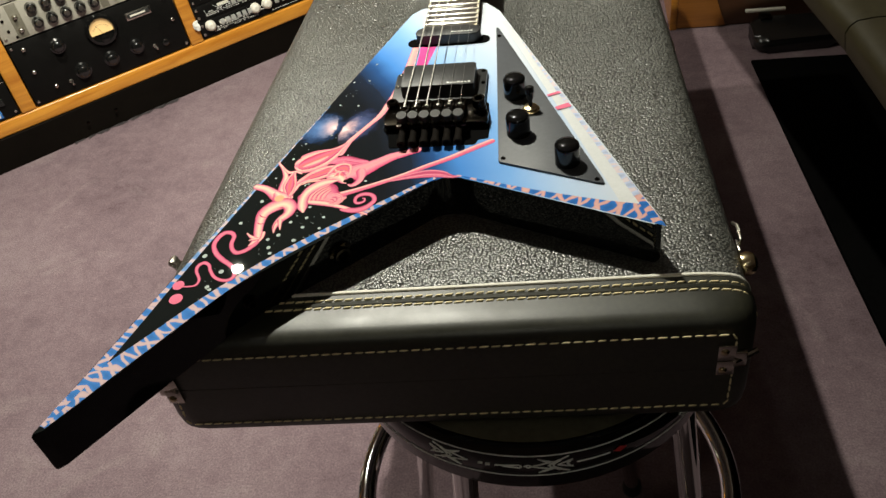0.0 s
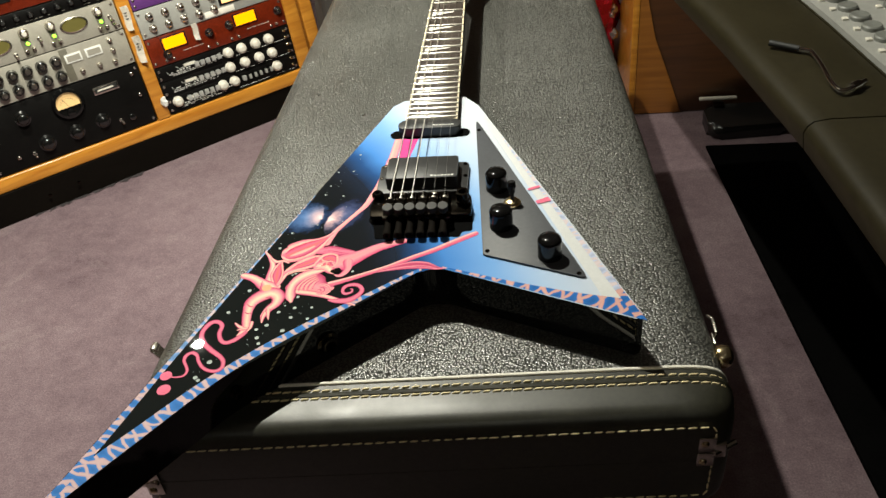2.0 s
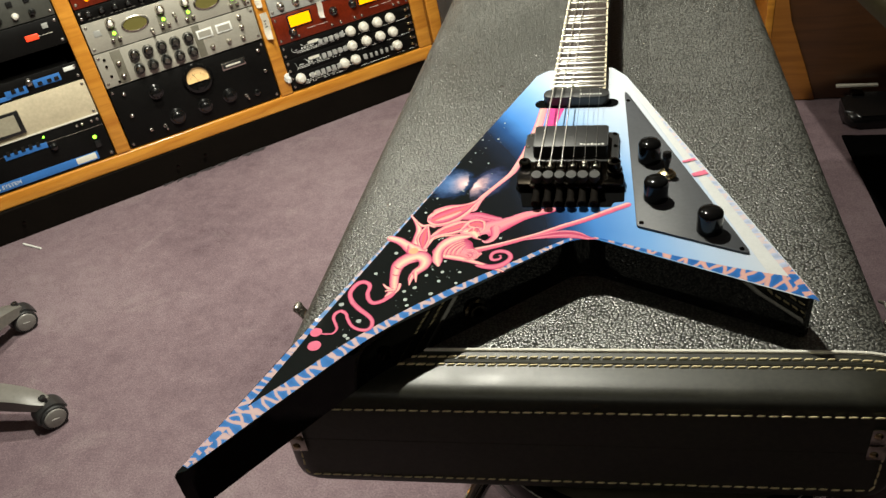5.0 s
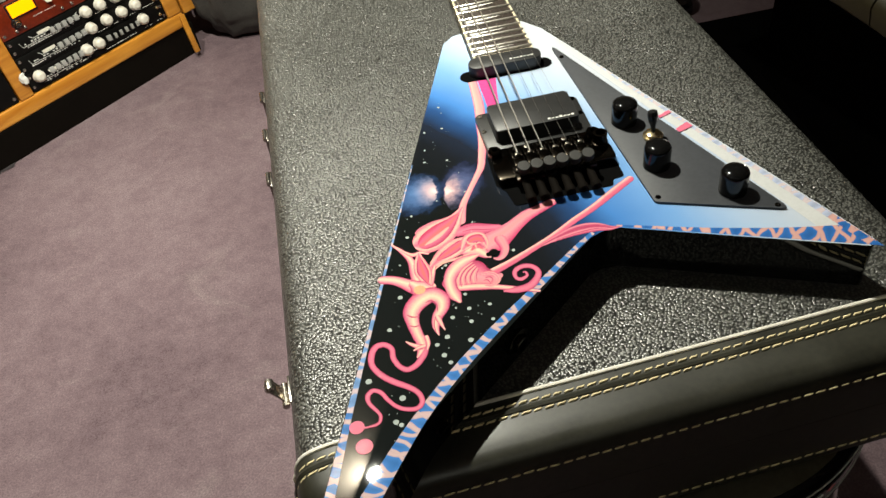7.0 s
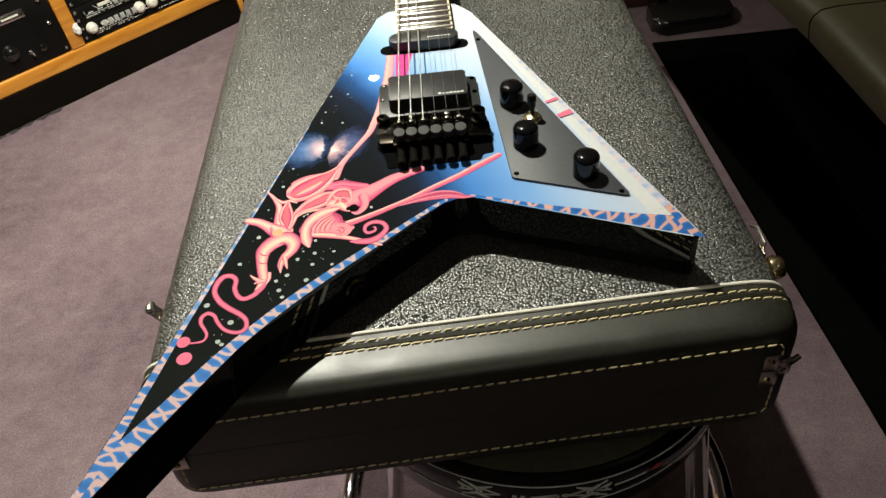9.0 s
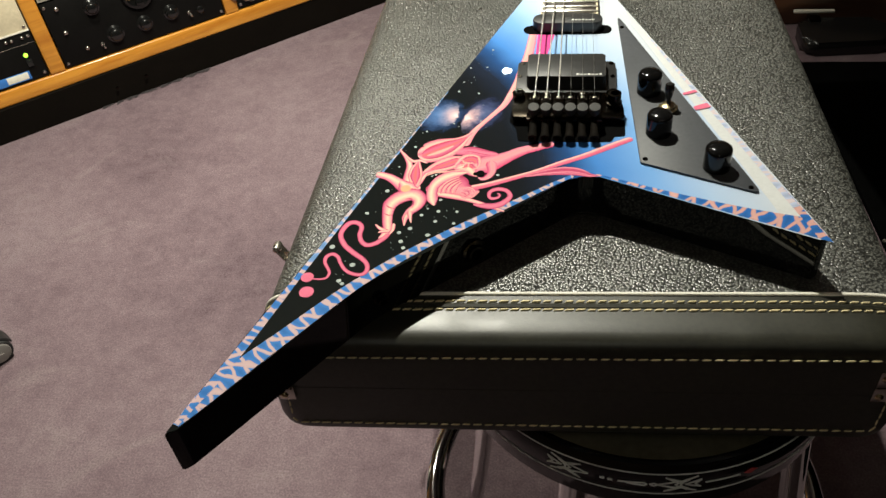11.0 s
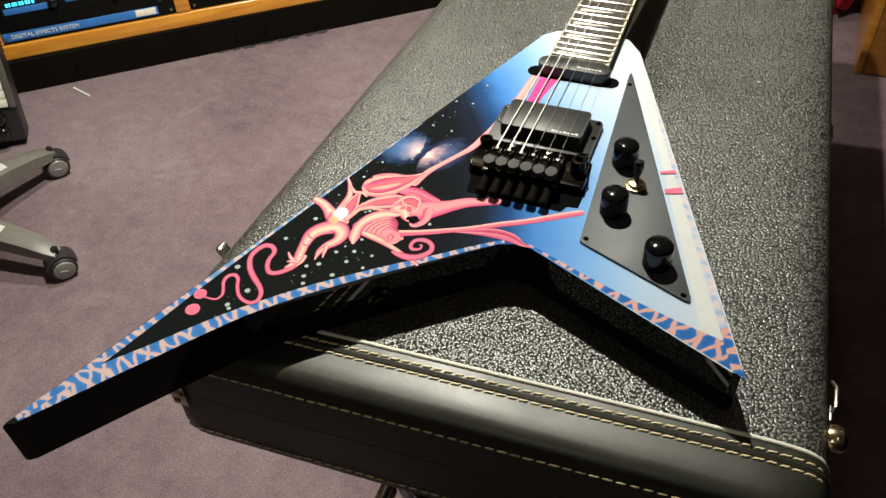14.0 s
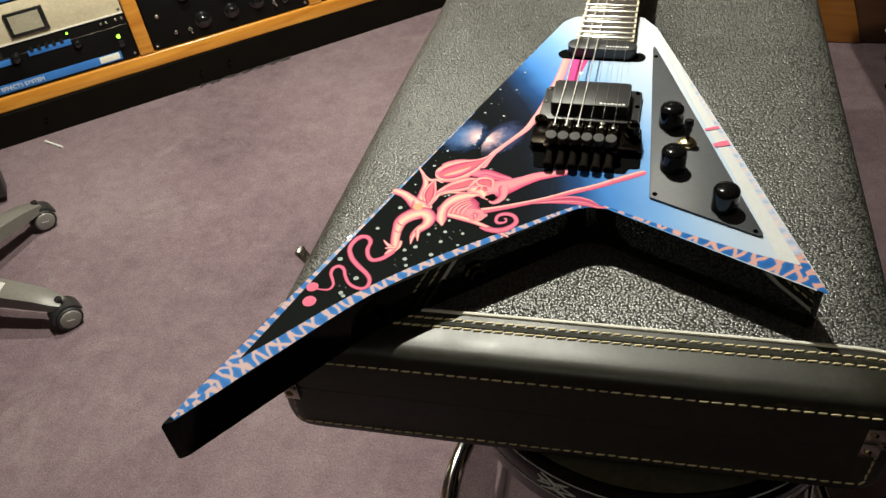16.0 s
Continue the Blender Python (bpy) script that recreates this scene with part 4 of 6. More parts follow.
guard = part("control_plate", prism(bmesh.new(), rounded([(0.0500, 0.4265), (0.0640, 0.1820), (0.1555, 0.1450)], [0.002, 0.003, 0.003], 4), TOP + 0.0002, GZ, 0.0005), GUARD, guitar, "dark grey metal control plate")


def screw(x, y, z, r, parent, material=BLACK_METAL):
    bm = lathe(bmesh.new(), [(r * 1.15, 0), (r * 1.1, 0.0006), (r * 0.7, 0.0012), (r * 0.45, 0.0006), (0, 0.0005)], (x, y, z), 12)
    return part("screw", bm, material, parent)


for sx, sy in ((0.0545, 0.4000), (0.0680, 0.1860), (0.1480, 0.1515)):
    screw(sx, sy, GZ, 0.0019, guard)


DIMPLED = mat("polished_black_knob", (0.004, 0.004, 0.004), 0.13, var=0.2, spread=0.04, spec=0.22, coat=0.15)


def knob(x, y):
    r, h = 0.0108, 0.0225
    bm = lathe(bmesh.new(), [(r, 0.0006), (r, h * 0.76), (r * 0.985, h * 0.82), (r * 0.93, h * 0.88), (r * 0.84, h * 0.915), (r * 0.80, h * 0.905), (r * 0.76, h * 0.925), (r * 0.5, h * 0.965), (r * 0.25, h * 0.99), (0, h)], (x, y, GZ), 28)
    k = part("knob", bm, DIMPLED, guitar, "glossy black domed control knob")
    part("collar", lathe(bmesh.new(), [(r * 0.9, 0), (r * 0.9, 0.0006), (r * 0.8, 0.0006)], (x, y, GZ), 28), BLACK_METAL, k)


for kx, ky in ((0.0755, 0.2850), (0.0805, 0.2225), (0.1238, 0.1765)):
    knob(kx, ky)
tx, ty = 0.0908, 0.2575
toggle = part("toggle_switch", lathe(bmesh.new(), [(0.0082, 0), (0.0085, 0.001), (0.0085, 0.0022), (0.0062, 0.0026), (0.0062, 0.0050), (0.0035, 0.0062), (0, 0.0063)], (tx, ty, GZ), 18), BRASS, guitar, "brass toggle switch with a black tip")
part("tip", lathe(bmesh.new(), [(0.0018, 0), (0.0020, 0.006), (0.0036, 0.010), (0.0044, 0.015), (0.0038, 0.019), (0, 0.0205)], seg=14, m=axis_m((tx, ty, GZ + 0.005), (0.0, 0.25, 1))), BLACK_PLASTIC, toggle)


def stadium(cx, cy, half, rad, n=10):
    pts = [(cx + half - rad + rad * math.cos(a), cy + rad * math.sin(a)) for a in (math.pi * (k / n - 0.5) for k in range(n + 1))]
    return pts + [(cx - half + rad + rad * math.cos(a), cy + rad * math.sin(a)) for a in (math.pi * (k / n + 0.5) for k in range(n + 1))]


CAVITY = mat("cavity_black", (0.004, 0.004, 0.004), 0.8, var=0.1, spec=0.0)
part("pickup_slot", prism(bmesh.new(), stadium(0.0, 0.400, 0.0445, 0.0085), TOP + 0.0001, TOP + 0.0006), CAVITY, guitar, "black routed pickup slot")
neck_pickup = part("neck_pickup", prism(bmesh.new(), stadium(0.0, 0.4035, 0.0350, 0.0098), TOP, 0.9315, 0.0012), BLACK_SATIN, guitar, "narrow matt black pickup")
bm = bmesh.new()
for k in range(7):
    x = 0.004 + k * 0.0034
    box(bm, (x, 0.3990, 0.9315), (x + 0.0024, 0.4002 + 0.0006 * (k % 3 == 0), 0.9318))
part("maker_mark", bm, WHITE_BITS, neck_pickup)

ring = bmesh.new()
prism(ring, rounded([(-0.0455, 0.2760), (0.0465, 0.2760), (0.0465, 0.3320), (-0.0455, 0.3320)], 0.004, 4), TOP + 0.0002, TOP + 0.0052, 0.0012)
pickup_ring = part("pickup_ring", ring, BLACK_SATIN, guitar, "black pickup mounting ring")
for sx, sy in ((-0.0415, 0.328), (0.0425, 0.328), (-0.0425, 0.281), (0.0435, 0.281), (-0.0425, 0.306), (0.0435, 0.306)):
    screw(sx, sy, TOP + 0.0052, 0.0020, pickup_ring, STEEL if sx < 0 else BLACK_METAL)
bridge_pickup = part("bridge_pickup", prism(bmesh.new(), rounded([(-0.0355, 0.2868), (0.0365, 0.2868), (0.0365, 0.3255), (-0.0355, 0.3255)], 0.0025, 4), TOP + 0.003, 0.9375, 0.0014), BLACK_SATIN, guitar, "matt black humbucking pickup")
bm = bmesh.new()
for k in range(7):
    x = 0.010 + k * 0.0034
    box(bm, (x, 0.2892, 0.9375), (x + 0.0024, 0.2906 + 0.0008 * (k % 3 == 0), 0.9378))
part("maker_mark", bm, WHITE_BITS, bridge_pickup)

# locking tremolo bridge
bm = prism(bmesh.new(), rounded([(-0.0390, 0.2115), (0.0410, 0.2115), (0.0435, 0.2190), (0.0530, 0.2200), (0.0530, 0.2400), (0.0500, 0.2780), (-0.0470, 0.2780), (-0.0480, 0.2400), (-0.0420, 0.2300)], 0.003, 3), TOP + 0.0001, TOP + 0.0007)
part("tremolo_recess", bm, CAVITY, guitar, "black routed tremolo recess")
trem = part("tremolo_plate", prism(bmesh.new(), rounded([(-0.0455, 0.2360), (0.0520, 0.2360), (0.0520, 0.2500), (0.0480, 0.2745), (-0.0440, 0.2745), (-0.0470, 0.2500)], 0.003, 4), TOP + 0.0045, TOP + 0.0085, 0.001), BLACK_METAL, guitar, "black nickel locking tremolo plate")
SP = 0.0105
TUNER_STEEL = mat("worn_saddle_steel", (0.22, 0.20, 0.17), 0.34, metal=1.0, var=0.25)
TUNER = mat("tuner_grey", (0.028, 0.027, 0.025), 0.62, var=0.25, spec=0.3)
for k in range(6):
    x = (k - 2.5) * SP
    bm = box(bmesh.new(), (x - 0.0049, 0.2380, TOP + 0.0085), (x + 0.0049, 0.2680, TOP + 0.0135), 0.0008)
    box(bm, (x - 0.0049, 0.2400, TOP + 0.0130), (x + 0.0049, 0.2520, TOP + 0.0168 + 0.0004 * (2.5 - abs(k - 2.5))), 0.0010)
    saddle = part("saddle", bm, BLACK_METAL, trem)
    for sx in (-0.0036, 0.0036):
        part("cheek", box(bmesh.new(), (x + sx - 0.0011, 0.2510, TOP + 0.0135), (x + sx + 0.0011, 0.2600, TOP + 0.0172), 0.0006), BLACK_METAL, saddle)
    part("clamp_block", box(bmesh.new(), (x - 0.0018, 0.2515, TOP + 0.0150), (x + 0.0018, 0.2545, TOP + 0.0186), 0.0005), TUNER_STEEL, saddle)
    part("clamp_screw", lathe(bmesh.new(), [(0.0024, 0), (0.0024, 0.0022), (0.0014, 0.0024), (0.0012, 0.0012), (0, 0.0012)], (x, 0.2630, TOP + 0.0135), 12), STEEL if k in (1, 4) else BLACK_METAL, saddle)
    bm = lathe(bmesh.new(), [(0, 0.0), (0.0026, 0.0), (0.0026, 0.010), (0.0044, 0.0108), (0.0051, 0.0112), (0.0051, 0.0160), (0.0047, 0.0166), (0, 0.0168)], seg=20, m=axis_m((x, 0.2350, TOP + 0.0065), (0, -0.22, 1)))
    part("fine_tuner", bm, TUNER, trem)
    bm = rod(bmesh.new(), (x, 0.240, TOP + 0.0100), (x, 0.2100, TOP + 0.0066), 0.0034, 12)
    lathe(bm, [(0.0040, 0), (0.0043, 0.002), (0.0038, 0.005), (0.0018, 0.0052), (0.0016, 0.003), (0, 0.003)], seg=14, m=axis_m((x, 0.2130, TOP + 0.0068), (0, -1, -0.15)))
    part("string_lock_screw", bm, SKIRT, trem)
    if k:
        part("tuner_spring", rod(bmesh.new(), (x - SP / 2, 0.2300, TOP + 0.0085), (x - SP / 2, 0.2280, TOP + 0.0140), 0.0009, 8), BLACK_METAL, trem)
part("tuner_bar", box(bmesh.new(), (-0.0330, 0.2275, TOP + 0.0070), (0.0330, 0.2380, TOP + 0.0125), 0.0014), BLACK_METAL, trem)
part("arm_socket", lathe(bmesh.new(), [(0.0068, 0), (0.0068, 0.004), (0.0058, 0.0045), (0.0058, 0.0130), (0.0036, 0.0132), (0.0036, 0.006), (0, 0.006)], (0.0435, 0.2540, TOP + 0.0085), 20), BLACK_METAL, trem, "tubular arm socket")
for px in (-0.0415, 0.0425):
    part("pivot_post", lathe(bmesh.new(), [(0.0056, 0), (0.0058, 0.0035), (0.0046, 0.005), (0.0022, 0.005), (0.0018, 0.003), (0, 0.003)], (px, 0.2690, TOP + 0.0085), 18), BLACK_METAL, trem)

# neck, fretboard, frets and strings
BRIDGE_Y, SCALE = 0.2560, 0.648
NUT_Y = BRIDGE_Y + SCALE


def half_width(y):
    return 0.0292 - 0.0078 * (y - 0.415) / (NUT_Y - 0.415)


CX = 0.0015
bm = bmesh.new()
secs = []
for k in range(13):
    y = 0.415 + (NUT_Y - 0.415) * k / 12
    w = half_width(y) + 0.0006
    depth = 0.034 - 0.012 * min(1, max(0, (y - 0.45) / 0.12))
    secs.append([bm.verts.new((CX + w * math.cos(a) * (1 if abs(math.cos(a)) < 0.98 else 1), y, 0.9215 - depth * max(0, math.sin(a)) ** 0.8)) for a in (math.pi * i / 10 for i in range(11))])
for a, b in zip(secs, secs[1:]):
    for i in range(10):
        bm.faces.new((a[i], a[i + 1], b[i + 1], b[i]))
    bm.faces.new((a[0], b[0], b[10], a[10]))
bm.faces.new(secs[0][::-1])
bm.faces.new(secs[-1])
bmesh.ops.recalc_face_normals(bm, faces=bm.faces[:])
part("neck", bm, BLACK_LACQUER, guitar, "glossy black neck")
EBONY = mat("ebony_board", (0.040, 0.030, 0.024), 0.38, var=0.35, scale=40)
bm = prism(bmesh.new(), [(CX - half_width(0.4145), 0.4145), (CX + half_width(0.4145), 0.4145), (CX + half_width(NUT_Y), NUT_Y), (CX - half_width(NUT_Y), NUT_Y)], 0.9215, 0.9305, 0.0004)
board = part("fretboard", bm, EBONY, guitar, "dark fretboard with pale binding and inlays")
IVORY = mat("ivory_binding", (0.66, 0.58, 0.40), 0.3, var=0.1, scale=30, coat=0.3)
PEARL = mat("pearl_inlay", (0.72, 0.70, 0.64), 0.22, var=0.15, scale=60, coat=0.5)
for s in (-1, 1):
    bm = bmesh.new()
    q = [(CX + s * half_width(y), y) for y in (0.4145, NUT_Y)]
    o = [(x - s * 0.0019, y) for x, y in q]
    poly = [q[0], q[1], o[1], o[0]] if s > 0 else [o[0], o[1], q[1], q[0]]
    bmesh.ops.recalc_face_normals(prism(bm, poly, 0.9213, 0.93075), faces=bm.faces[:])
    part("binding", bm, IVORY, board)
part("end_binding", box(bmesh.new(), (CX - half_width(0.4145), 0.4125, 0.9213), (CX + half_width(0.4145), 0.4150, 0.9308), 0.0004), IVORY, board)
FRET = mat("fret_wire", (0.80, 0.76, 0.68), 0.30, metal=0.9, var=0.08)
fret_y = [BRIDGE_Y + SCALE * 2 ** (-n / 12) for n in range(0, 25)]
for n in range(1, 25):
    y, w = fret_y[n], half_width(fret_y[n]) - 0.0004
    bm = bmesh.new()
    tube(bm, [(CX - w, y, 0.9305), (CX - w + 0.001, y, 0.9310), (CX + w - 0.001, y, 0.9310), (CX + w, y, 0.9305)], 0.0014, 8)
    part("fret", bm, FRET, board)
for n in (3, 5, 7, 9, 12, 15, 17, 19, 21, 24):
    y0, y1 = fret_y[n] + 0.0022, fret_y[n - 1] - 0.0022
    w = half_width(y0) - 0.0045
    tri = [(CX + w * 0.75, y1 - (y1 - y0) * 0.08), (CX - w, y1 - (y1 - y0) * 0.04), (CX - w, y0 + (y1 - y0) * 0.30), (CX - w * 0.1, y0 + (y1 - y0) * 0.62)]
    bm = bmesh.new()
    prism(bm, rounded(tri, 0.002, 3), 0.9302, 0.9307)
    bmesh.ops.recalc_face_normals(bm, faces=bm.faces[:])
    part("inlay", bm, PEARL, board)
GAUGE = (0.00074, 0.00068, 0.00062, 0.00019, 0.00016, 0.00014)
PLAIN = mat("plain_string", (0.30, 0.29, 0.27), 0.35, metal=1.0, var=0.1)
WOUND = mat("string_steel", (0.66, 0.63, 0.58), 0.36, metal=1.0, var=0.1)
for k in range(6):
    x0, x1 = (k - 2.5) * SP, CX + (k - 2.5) * 0.0072
    bm = tube(bmesh.new(), [(x0, 0.2530, TOP + 0.0188), (x0, 0.2570, TOP + 0.0192), (x1, NUT_Y, 0.9330), (x1, NUT_Y + 0.03, 0.930)], GAUGE[k], 6)
    part("string", bm, WOUND if k < 3 else PLAIN, guitar)
part("nut", box(bmesh.new(), (CX - 0.0215, NUT_Y - 0.001, 0.9215), (CX + 0.0215, NUT_Y + 0.012, 0.9335), 0.001), BLACK_METAL, guitar)
bm = prism(bmesh.new(), rounded([(CX - 0.021, NUT_Y), (CX + 0.021, NUT_Y), (CX + 0.034, NUT_Y + 0.03), (CX + 0.050, NUT_Y + 0.185), (CX - 0.006, NUT_Y + 0.150), (CX - 0.034, NUT_Y + 0.04)], 0.004, 3), 0.905, 0.9205, 0.002)
part("headstock", bm, BLACK_LACQUER, guitar, "pointed black headstock")

# output jack and strap button on the long wing's inner side
d = Vector((0.160, 0.134, 0)).normalized()
out = Vector((d.y, -d.x, 0))
for nm, along, r in (("output_jack", 0.096, 0.0105), ("strap_button", 0.010, 0.0065)):
    p = Vector((-0.142, 0.036, 0.897)) + d * along - out * 0.001
    bm = lathe(bmesh.new(), [(r, 0), (r * 1.02, 0.0022), (r * 0.72, 0.003), (r * 0.68, 0.0062), (r * 0.45, 0.0064), (r * 0.42, 0.002), (0, 0.002)], seg=20, m=axis_m(p, out))
    part(nm, bm, BLACK_METAL, guitar, "black metal " + nm.replace("_", " "))

# ---------------------------------------------------------------- stool

SX, SY, SR = 0.078, 0.19, 0.190
stool = thing("bar_stool", "chrome bar stool with a padded seat and pinstriped black band", "stool", (SX, SY, 0))
SEAT = mat("seat_vinyl", (0.060, 0.055, 0.036), 0.22, var=0.2, scale=12, bump=0.08, bscale=400)
part("cushion", lathe(bmesh.new(), [(SR - 0.012, 0.748), (SR - 0.008, 0.7510), (SR - 0.016, 0.7545), (SR - 0.045, 0.7568), (0, 0.7576)], (SX, SY, 0), 64), SEAT, stool, "padded vinyl seat cushion")
band = part("seat_band", lathe(bmesh.new(), [(0, 0.688), (SR - 0.016, 0.688), (SR - 0.004, 0.6895), (SR, 0.693), (SR + 0.0015, 0.722), (SR, 0.744), (SR - 0.004, 0.7485), (SR - 0.016, 0.750), (0, 0.750)], (SX, SY, 0), 72), BLACK_LACQUER, stool, "glossy black band with pale pinstripes")


def on_band(deg, z):
    a = radians(deg)
    rr = SR + 0.0021 - 0.0015 * ((z - 0.722) / 0.024) ** 2
    return (SX + rr * math.cos(a), SY + rr * math.sin(a), z)


def pin(pts, closed=False, r=0.0005):
    fine = []
    n = len(pts)
    for i in range(n if closed else n - 1):
        p, q = pts[i], pts[(i + 1) % n]
        m_ = max(2, int(abs(p[0] - q[0]) / 3) + 1)
        fine += [(p[0] + (q[0] - p[0]) * k / m_, p[1] + (q[1] - p[1]) * k / m_) for k in range(m_)]
    if not closed:
        fine.append(pts[-1])
    return [on_band(*p) for p in fine]


bm = bmesh.new()
for z in (0.7430, 0.7150):
    tube(bm, [on_band(d_, z) for d_ in range(0, 360, 4)], 0.0006, 6, True)
tagged(part("pinstripe", bm, WHITE_BITS, band), kind="stuff")
bm = bmesh.new()
for base in (0, 72, 144, 216, 288):
    a0 = 249 + base
    for off, sgn in ((0, 1), (29, -1)):
        c = a0 + off
        for shape in ([(-5, 0.7243), (-1, 0.7290), (-5, 0.7344), (-3.4, 0.7290)], [(-1.5, 0.7214), (1.5, 0.7290), (-1.5, 0.7366), (0.2, 0.7290)], [(1, 0.7247), (6, 0.7290), (1, 0.7337)], [(-4, 0.7186), (0, 0.7247), (4, 0.7193), (0.2, 0.7272)], [(-4, 0.7394), (0, 0.7337), (4, 0.7387), (0.2, 0.7308)]):
            tube(bm, pin([(c + sgn * u, z) for u, z in shape], True), 0.00075, 5)
    for u0, u1 in ((9, 10.2), (11, 12.2)):
        tube(bm, pin([(a0 + u0, 0.7290), (a0 + u1, 0.7290)]), 0.0011, 5)
    tube(bm, pin([(a0 + 13.5, 0.7290), (a0 + 20, 0.7309), (a0 + 20.6, 0.7290), (a0 + 20, 0.7271)], True), 0.00075, 5)
    tube(bm, pin([(a0 + 21.2, 0.7290), (a0 + 22.3, 0.7308), (a0 + 23.4, 0.7290), (a0 + 22.3, 0.7272)], True), 0.00075, 5)
    tube(bm, pin([(a0 + 35, 0.7290), (a0 + 44, 0.7290)]), 0.00075, 5)
tagged(part("pinstripe_motif", bm, WHITE_BITS, band), kind="stuff")
bm = bmesh.new()
for base in (0, 72, 144, 216, 288):
    a0 = 249 + base + 47
    vs = [bm.verts.new(on_band(a0 + u, z)) for u, z in ((-2, 0.7290), (0, 0.7250), (2, 0.7290), (0, 0.7330))]
    bm.faces.new(vs)
tagged(part("red_diamond", bm, mat("red_enamel", (0.55, 0.02, 0.02), 0.3, var=0.1), band), kind="stuff")
LEG = [(0.168, 0.692), (0.186, 0.55), (0.206, 0.40), (0.232, 0.20), (0.262, 0.022)]
for az in (249, 331, 59, 148):
    a = radians(az)
    pts = [(SX + r * math.cos(a), SY + r * math.sin(a), z) for r, z in LEG]
    leg = part("leg", tube(bmesh.new(), smooth_line(pts, 5), 0.0125, 16), CHROME, stool)
    part("foot", lathe(bmesh.new(), [(0, 0), (0.016, 0), (0.017, 0.010), (0.0145, 0.026), (0.0125, 0.030)], (SX + 0.263 * math.cos(a), SY + 0.263 * math.sin(a), 0), 16), RUBBER, leg)
    part("bolt", lathe(bmesh.new(), [(0.006, 0), (0.006, 0.003), (0.003, 0.006), (0, 0.0062)], seg=12, m=axis_m((SX + 0.2195 * math.cos(a), SY + 0.2195 * math.sin(a), 0.43), (math.cos(a), math.sin(a), 0))), CHROME, leg)
part("foot_ring", tube(bmesh.new(), [(SX + 0.232 * math.cos(radians(d_)), SY + 0.232 * math.sin(radians(d_)), 0.40) for d_ in range(0, 360, 5)], 0.0125, 14, True), CHROME, stool, "chrome footrest ring")
part("under_plate", lathe(bmesh.new(), [(0, 0.676), (0.165, 0.676), (0.172, 0.6875), (0, 0.6875)], (SX, SY, 0), 40), BLACK_SATIN, stool)

# ---------------------------------------------------------------- rack
YAW, LEANB = radians(38.7), radians(10)
UV, NV = Vector((math.cos(YAW), math.sin(YAW), 0)), Vector((math.sin(YAW), -math.cos(YAW), 0))
VV = Vector((0, 0, math.cos(LEANB))) - NV * math.sin(LEANB)
RO = NV * -2.10 + Vector((0, 0, 0.10))
IN = UV.cross(VV) * -1
RACK = Matrix(((UV.x, IN.x, VV.x, RO.x), (UV.y, IN.y, VV.y, RO.y), (UV.z, IN.z, VV.z, RO.z), (0, 0, 0, 1)))


KNOB_GLOSS = mat("glossy_knob", (0.006, 0.006, 0.006), 0.14, var=0.2, spread=0.04, coat=0.6)
rack = thing("rack_cabinet", "honey-coloured wooden studio rack cabinet on a black plinth", "rack", m=RACK)
# frame: u along the front, y into the cabinet, v up the leaning face
for nm, lo, hi in (("bottom_rail", (-1.32, 0.0, 0.0), (0.905, 0.38, 0.043)), ("top_rail", (-1.32, 0.0, 0.80), (0.965, 0.38, 0.84)),
                   ("post", (-1.32, 0.0, 0.043), (-1.28, 0.38, 0.80)), ("post", (-0.711, 0.0, 0.043), (-0.671, 0.38, 0.80)), ("post", (-0.183, 0.0, 0.043), (-0.140, 0.38, 0.80)),
                   ("post", (0.353, 0.0, 0.043), (0.394, 0.38, 0.80)), ("post", (0.858, 0.0, 0.043), (0.905, 0.38, 0.80)), ("end_panel", (0.918, 0.012, 0.028), (0.962, 0.38, 0.80))):
    part(nm, box(bmesh.new(), lo, hi, 0.005, 3), OAK, rack, local=True)
part("spacer", box(bmesh.new(), (0.905, 0.03, 0.0), (0.918, 0.37, 0.80)), OAK_DARK, rack, local=True)
part("back_panel", box(bmesh.new(), (-1.30, 0.372, 0.02), (0.93, 0.379, 0.80)), SKIRT, rack, local=True)
bm = bmesh.new()
box(bm, (0, 0, 0), (2.225, 0.32, 0.099))
bm.transform(Matrix(((UV.x, -NV.x, 0, 0), (UV.y, -NV.y, 0, 0), (0, 0, 1, 0), (0, 0, 0, 1))))
base = UV * -1.30 + NV * -2.108
bm.transform(Matrix.Translation(base))
hub = base + UV * 2.225
bm.transform(Matrix.Translation(hub) @ Matrix.Rotation(radians(0.8), 4, "Z") @ Matrix.Translation(-hub))
part("plinth", bm, SKIRT, rack, "black plinth board")
for u, v in ((0.06, -0.045), (-0.03, -0.05), (-0.5, -0.05)):
    part("screw_head", lathe(bmesh.new(), [(0.0055, 0), (0.005, 0.002), (0, 0.003)], seg=10, m=axis_m((u, -0.012, v), (0, -1, 0))), BLACK_METAL, rack, local=True)
TAPE = mat("paper_tape", (0.78, 0.74, 0.66), 0.7, var=0.12, scale=30)


def curled_tape(u, v, w, h, curl, y=-0.0004):
    """A strip of tape whose lower end has come loose and stands off in a curl."""
    bm = bmesh.new()
    rows = []
    for k in range(13):
        f = k / 12
        loose = max(0.0, f - 0.55) / 0.45
        half = w / 2 * (1 - 0.35 * loose * loose)
        skew = 0.10 * w * math.sin(f * 5)
        rows.append([bm.verts.new((u + skew + s_ * half, y - 0.0006 - curl * loose ** 2 * (1 + 0.5 * s_), v + h / 2 - h * f)) for s_ in (-1, 0, 1)])
    for a, b in zip(rows, rows[1:]):
        for k in range(2):
            bm.faces.new((a[k], b[k], b[k + 1], a[k + 1]))
    bmesh.ops.solidify(bm, geom=bm.faces[:], thickness=0.0004)
    return bm


